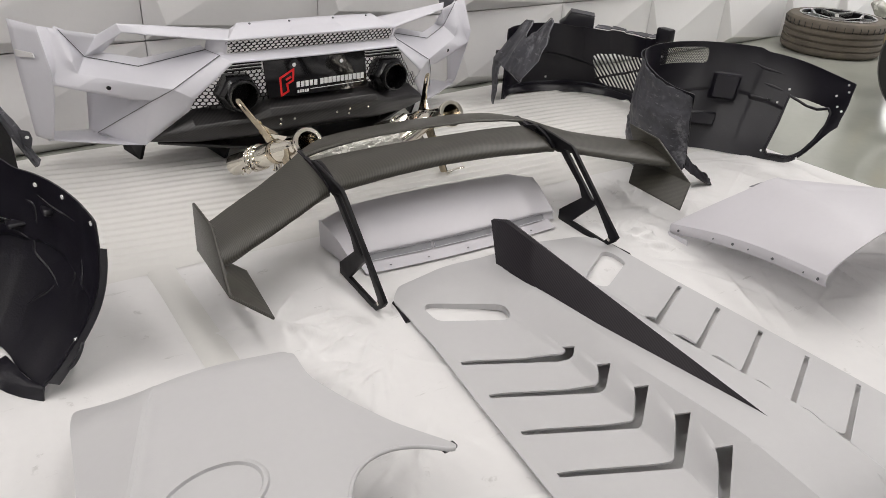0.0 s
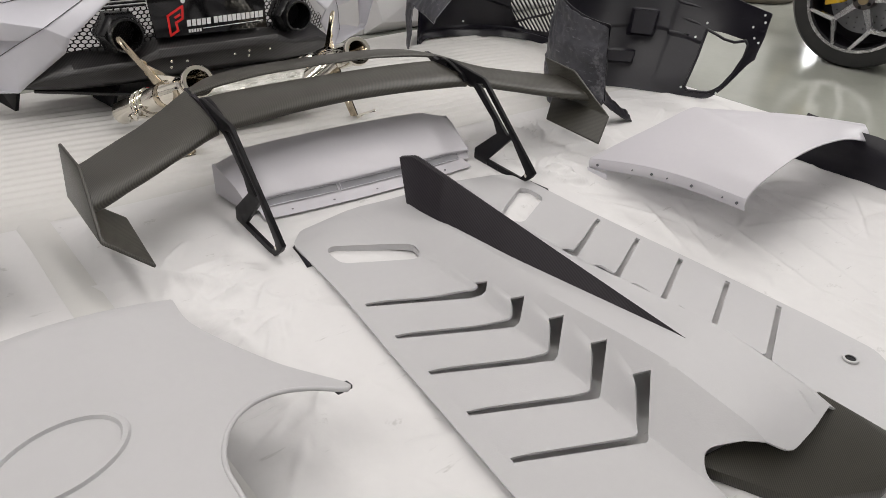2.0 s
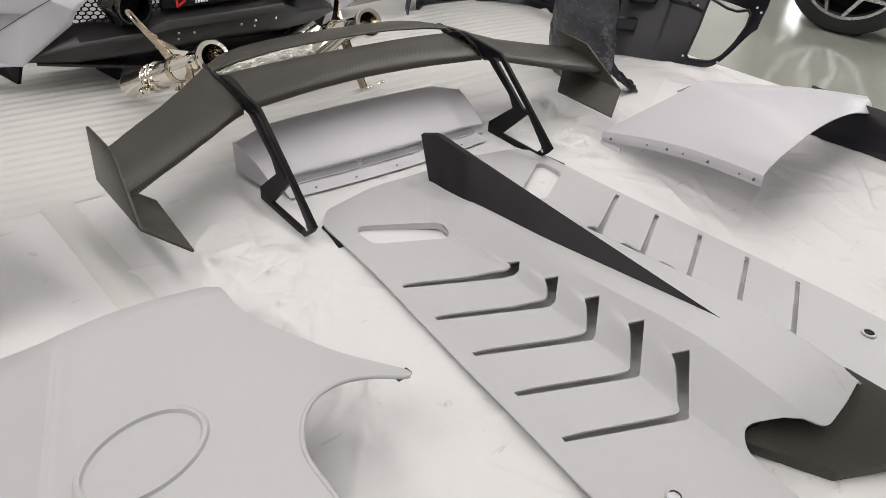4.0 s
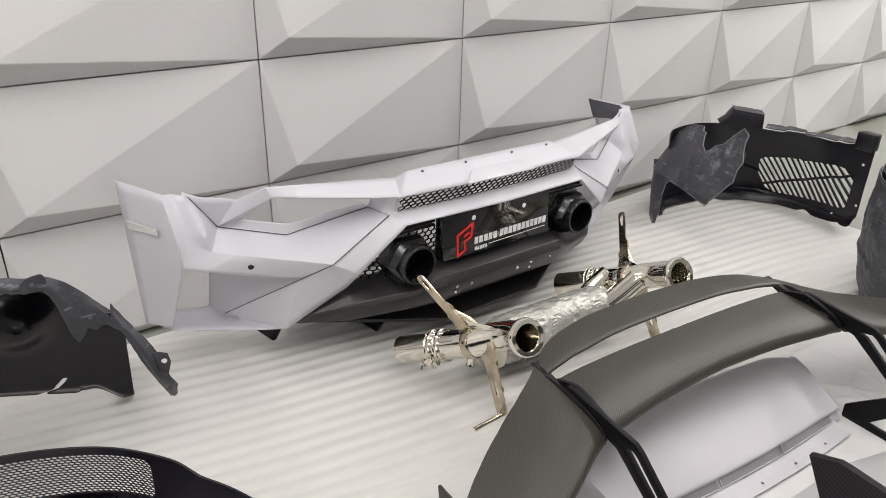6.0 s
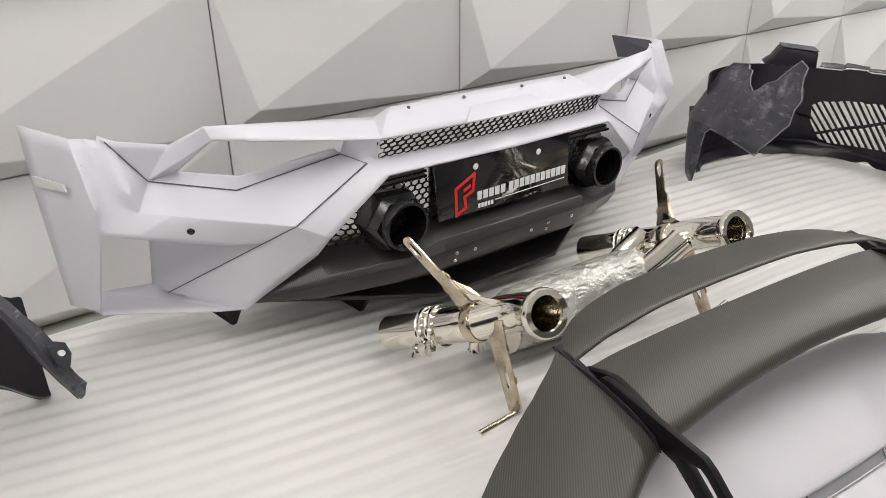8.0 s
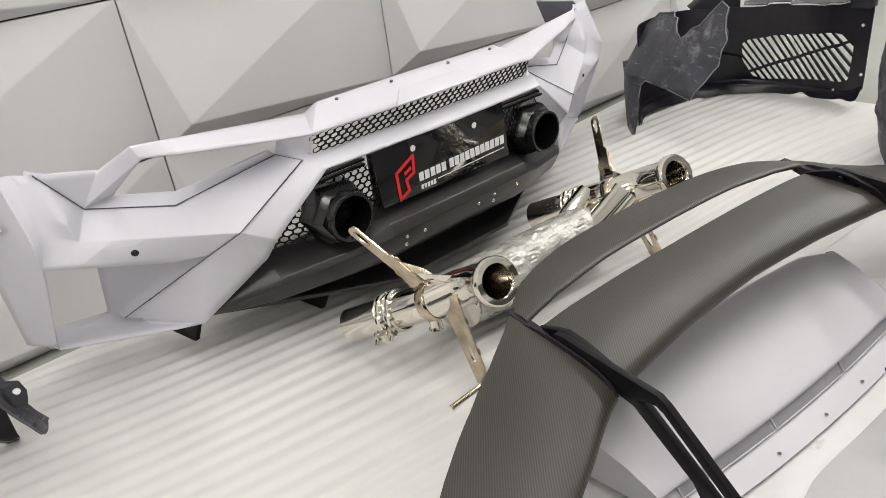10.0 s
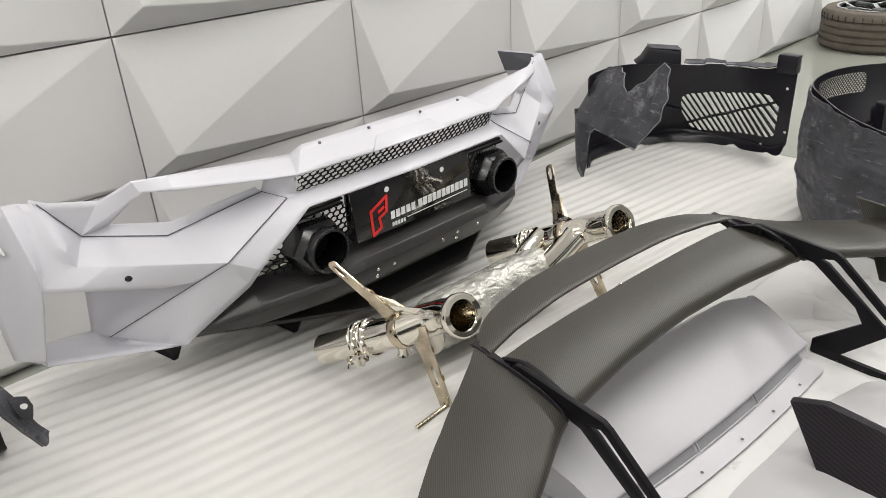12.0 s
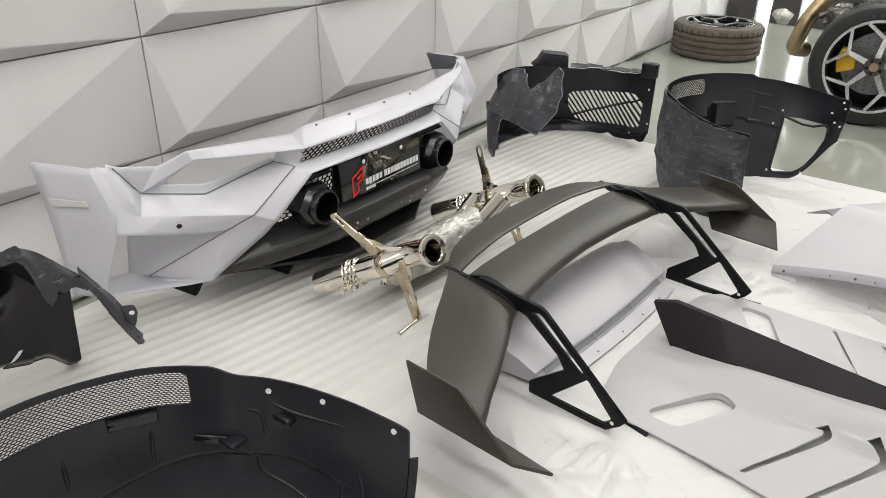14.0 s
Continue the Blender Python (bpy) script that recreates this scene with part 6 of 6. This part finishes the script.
bm = bmesh.new()
sheet(bm, f_arm, 40, 18)
thicken(bm, 0.005)
arm = part("bracket_arm", bm, M_SCUFF_LIT, liner_d, "bent worn bracket arm", smooth=40)
bm = bmesh.new()
prism(bm, [(0.203, 2.528, 0.334), (0.220, 2.522, 0.331), (0.233, 2.518, 0.326), (0.238, 2.518, 0.302), (0.233, 2.518, 0.282), (0.226, 2.522, 0.262), (0.210, 2.526, 0.285)], (0.002, -0.004, 0.001))
soften(bm, 0.0015, 30, 2)
ear = part("arm_ear", bm, M_SCUFF_LIT, liner_d, "upstanding ear with a bolt hole", smooth=40)
bm = bmesh.new()
tube(bm, [(0.2235, 2.523, 0.307), (0.2255, 2.513, 0.309)], 0.0055, 12)
part("ear_hole", bm, M_WHITE, ear, "pale bolt hole")

# ---- loose wheel ----


def wheel_parts(tyre, grooves):
    """Rim, spokes and hub under a tyre, axis along z, show face at the top."""
    if grooves:
        bm = bmesh.new()
        box(bm, 0.336, 0.3455, -0.002, 0.002, 0.062, 0.098)
        first = part("tread_groove", bm, M_TYRE_SIDE, tyre)
        for k in range(1, 40):
            g = new("tread_groove", first.data)
            g.parent = tyre
            g.rotation_euler = (0, 0, 2 * math.pi * k / 40)
    bm = bmesh.new()
    lathe(bm, [(0.255, 0.115), (0.262, 0.122), (0.25, 0.126), (0.238, 0.118), (0.235, 0.02), (0.22, -0.1), (0.245, -0.11), (0.25, 0.0)], 60)
    part("rim", bm, M_SATIN, tyre, "dark alloy rim barrel", smooth=35)
    bm = bmesh.new()
    lathe(bm, [(0.247, 0.121), (0.262, 0.123), (0.262, 0.128), (0.247, 0.127)], 60)
    part("rim_lip", bm, M_ALU, tyre, "bright machined rim lip", smooth=35)
    for k in range(5):
        bm = bmesh.new()
        def bar(p, q, w0, w1, z0, z1):
            d = Vector((q[0] - p[0], q[1] - p[1], 0)).normalized()
            n = Vector((-d.y, d.x, 0))
            quad = [Vector((*p, z0)) - n * w0, Vector((*q, z1)) - n * w1, Vector((*q, z1)) + n * w1, Vector((*p, z0)) + n * w0]
            prism(bm, [Matrix.Rotation(2 * math.pi * (k + 0.15) / 5, 3, "Z") @ v for v in quad], (0, 0, -0.028))

        bar((0.045, 0), (0.165, 0), 0.016, 0.011, 0.098, 0.114)
        bar((0.16, 0), (0.222, 0.108), 0.010, 0.008, 0.114, 0.124)
        bar((0.16, 0), (0.222, -0.108), 0.010, 0.008, 0.114, 0.124)
        part("spoke", bm, M_ALU, tyre, "forked machined spoke with dark sides")
    bm = bmesh.new()
    lathe(bm, [(0.0001, 0.105), (0.05, 0.105), (0.055, 0.095), (0.055, 0.02), (0.0001, 0.02)], 24)
    part("hub", bm, M_DARKMETAL, tyre, "dark hub with centre cap", smooth=40)


def tyre_mesh():
    bm = bmesh.new()
    prof = [(0.255, -0.12), (0.30, -0.125), (0.327, -0.118), (0.339, -0.10)]
    for z in (-0.085, -0.045, 0.0, 0.045):
        prof += [(0.343, z - 0.014), (0.343, z + 0.012), (0.333, z + 0.014), (0.333, z + 0.019)]
    prof += [(0.343, 0.071), (0.341, 0.1), (0.327, 0.118), (0.30, 0.125), (0.255, 0.12), (0.25, 0.1), (0.25, -0.1)]
    lathe(bm, prof, 72)
    return bm


loose = single("loose_wheel", tyre_mesh(), M_TYRE, "loose alloy wheel with dusty tyre lying flat on the epoxy floor", "wheel", pose(5.548, 2.754, 0.126, 0, 0, 20), 35)
wheel_parts(loose, True)

# ---- stripped car at the edge of view ----
car = thing("stripped_car", "rear corner of a stripped sports car with exposed engine and wheel", "car", pose(4.34, 1.47, 0))
rw = part("rear_wheel", tyre_mesh(), M_TYRE_SIDE, car, "wheel with black tyre and yellow caliper", smooth=35)
rw.matrix_basis = pose(0, 0, 0.344, 90, 0, -84)
wheel_parts(rw, False)
bm = bmesh.new()
lathe(bm, [(0.05, 0.02), (0.178, 0.02), (0.178, -0.01), (0.05, -0.01)], 48)
disc = part("brake_disc", bm, M_DISC, rw, "drilled grey brake disc", smooth=40)
for ring_r, n in ((0.105, 14), (0.13, 18), (0.155, 22)):
    for k in range(n):
        a = 2 * math.pi * k / n
        bm = bmesh.new()
        tube(bm, [(ring_r * math.cos(a), ring_r * math.sin(a), 0.0195), (ring_r * math.cos(a), ring_r * math.sin(a), 0.0208)], 0.004, 6)
        part("disc_hole", bm, M_GLOSS, disc)
bm = bmesh.new()
lathe(bm, [(0.0001, -0.02), (0.236, -0.02), (0.236, -0.03), (0.0001, -0.03)], 48)
part("backing_plate", bm, M_SATIN, rw, "black backing plate behind the disc", smooth=40)
for k in range(5):
    a = 2 * math.pi * (k + 0.65) / 5
    bm = bmesh.new()
    tube(bm, [(0.038 * math.cos(a), 0.038 * math.sin(a), 0.10), (0.038 * math.cos(a), 0.038 * math.sin(a), 0.113)], 0.009, 6)
    part("wheel_bolt", bm, M_SATIN, rw, "dark wheel bolt")
bm = bmesh.new()
lathe(bm, [(0.0001, 0.112), (0.024, 0.111), (0.026, 0.106), (0.0001, 0.106)], 24)
part("centre_cap", bm, M_GOLD, rw, "dark centre cap with a gold mark", smooth=40)
bm = bmesh.new()
prism(bm, [(0.10 * math.cos(a), 0.10 * math.sin(a), 0.0) for a in [radians(x) for x in (155, 170, 185, 200)]] + [(0.20 * math.cos(a), 0.20 * math.sin(a), 0.0) for a in [radians(x) for x in (200, 185, 170, 155)]], (0, 0, 0.06))
soften(bm, 0.008, 30, 2)
part("caliper", bm, M_YELLOW, rw, "yellow brake caliper", smooth=40)
bm = bmesh.new()
tube(bm, [spline([(0.62, 0.25, 0.80), (0.54, 0.40, 0.64), (0.47, 0.49, 0.50), (0.45, 0.53, 0.36), (0.50, 0.55, 0.27), (0.6, 0.5, 0.25)], k / 16) for k in range(17)], 0.05, 20)
part("exhaust_pipe", bm, M_GOLD, car, "bronze heat-stained exhaust pipe", smooth=50)
for x0, x1, y0, y1, z0, z1 in ((0.8, 1.5, -0.5, 0.32, 0.46, 0.95), (0.85, 1.4, -0.2, 0.42, 0.2, 0.44), (0.62, 0.78, -0.1, 0.25, 0.5, 0.75)):
    bm = bmesh.new()
    box(bm, x0, x1, y0, y1, z0, z1)
    soften(bm, 0.03, 30, 2)
    part("engine_block", bm, M_DARKMETAL, car, "dark exposed engine casting", smooth=40)
for x, y, z, r, ln in ((0.46, 0.66, 0.47, 0.05, 0.05), (0.58, 0.26, 0.66, 0.075, 0.1), (0.62, 0.05, 0.7, 0.06, 0.08), (0.6, 0.34, 0.50, 0.05, 0.06)):
    bm = bmesh.new()
    tube(bm, [(x, y - ln, z - 0.02), (x, y, z), (x + 0.02, y + ln, z + 0.01)], [r * 0.8, r, r * 0.7], 18)
    for v in bm.verts:
        v.co += 0.015 * noise.noise_vector(v.co * 18)
    part("heat_shield", bm, M_FILM, car, "crumpled foil heat shield", smooth=30)
for pts in (((0.2, 0.1, 0.36), (0.6, 0.2, 0.34), (1.1, 0.2, 0.3)), ((0.3, 0.3, 0.3), (0.7, 0.35, 0.26), (1.2, 0.2, 0.3)), ((0.15, 0.05, 0.45), (0.5, 0.4, 0.5), (0.8, 0.4, 0.5))):
    bm = bmesh.new()
    tube(bm, pts, 0.02, 12)
    part("suspension_arm", bm, M_DARKMETAL, car, smooth=40)

rng2 = random.Random(5)
for k in range(26):
    x, y, z = rng2.uniform(0.35, 1.0), rng2.uniform(-0.1, 0.55), rng2.uniform(0.32, 0.85)
    bm = bmesh.new()
    if k % 2:
        d = Vector((rng2.uniform(-1, 1), rng2.uniform(-1, 1), rng2.uniform(-0.5, 0.8))).normalized() * rng2.uniform(0.05, 0.16)
        p = Vector((x, y, z))
        tube(bm, [p, p + d * 0.5 + Vector((0, 0, 0.03)), p + d], rng2.uniform(0.008, 0.022), 10)
        part("hose", bm, M_DARKMETAL if k % 4 else M_BLACK, car, smooth=40)
    else:
        w, d, h = rng2.uniform(0.03, 0.09), rng2.uniform(0.03, 0.09), rng2.uniform(0.02, 0.07)
        box(bm, x - w, x + w, y - d, y + d, z - h, z + h)
        soften(bm, 0.008, 30, 2)
        part("engine_fitting", bm, (M_DARKMETAL, M_BLACK, M_ALU, M_FILM)[k // 2 % 4], car, smooth=40)
bm = bmesh.new()
for k in range(8):
    a = 0.9 + 0.13 * k
    c, q = math.cos(a), math.sin(a)
    prism(bm, [(0.275 * c - 0.011 * q, 0.275 * q + 0.011 * c, 0.1262), (0.275 * c + 0.011 * q, 0.275 * q - 0.011 * c, 0.1262), (0.30 * c + 0.012 * q, 0.30 * q - 0.012 * c, 0.1268), (0.30 * c - 0.012 * q, 0.30 * q + 0.012 * c, 0.1268)], (0, 0, 0.0006))
part("sidewall_bars", bm, M_SCUFF_LIT, rw, "worn grey moulded bars on the sidewall")

# ---- bright gaps in the end wall ----
# the wide panel at y 0.6 is unseen, added for bright floor reflections
for y0, y1 in ((2.80, 2.90), (2.42, 2.50), (0.6, 1.1)):
    bm = bmesh.new()
    box(bm, X1 + 0.02, X1 + 0.05, y0, y1, 0.002, 2.6)
    single("light_strip", bm, M_DAY, "bright vertical light strip on the dark end wall", "lamp", group="light strips")
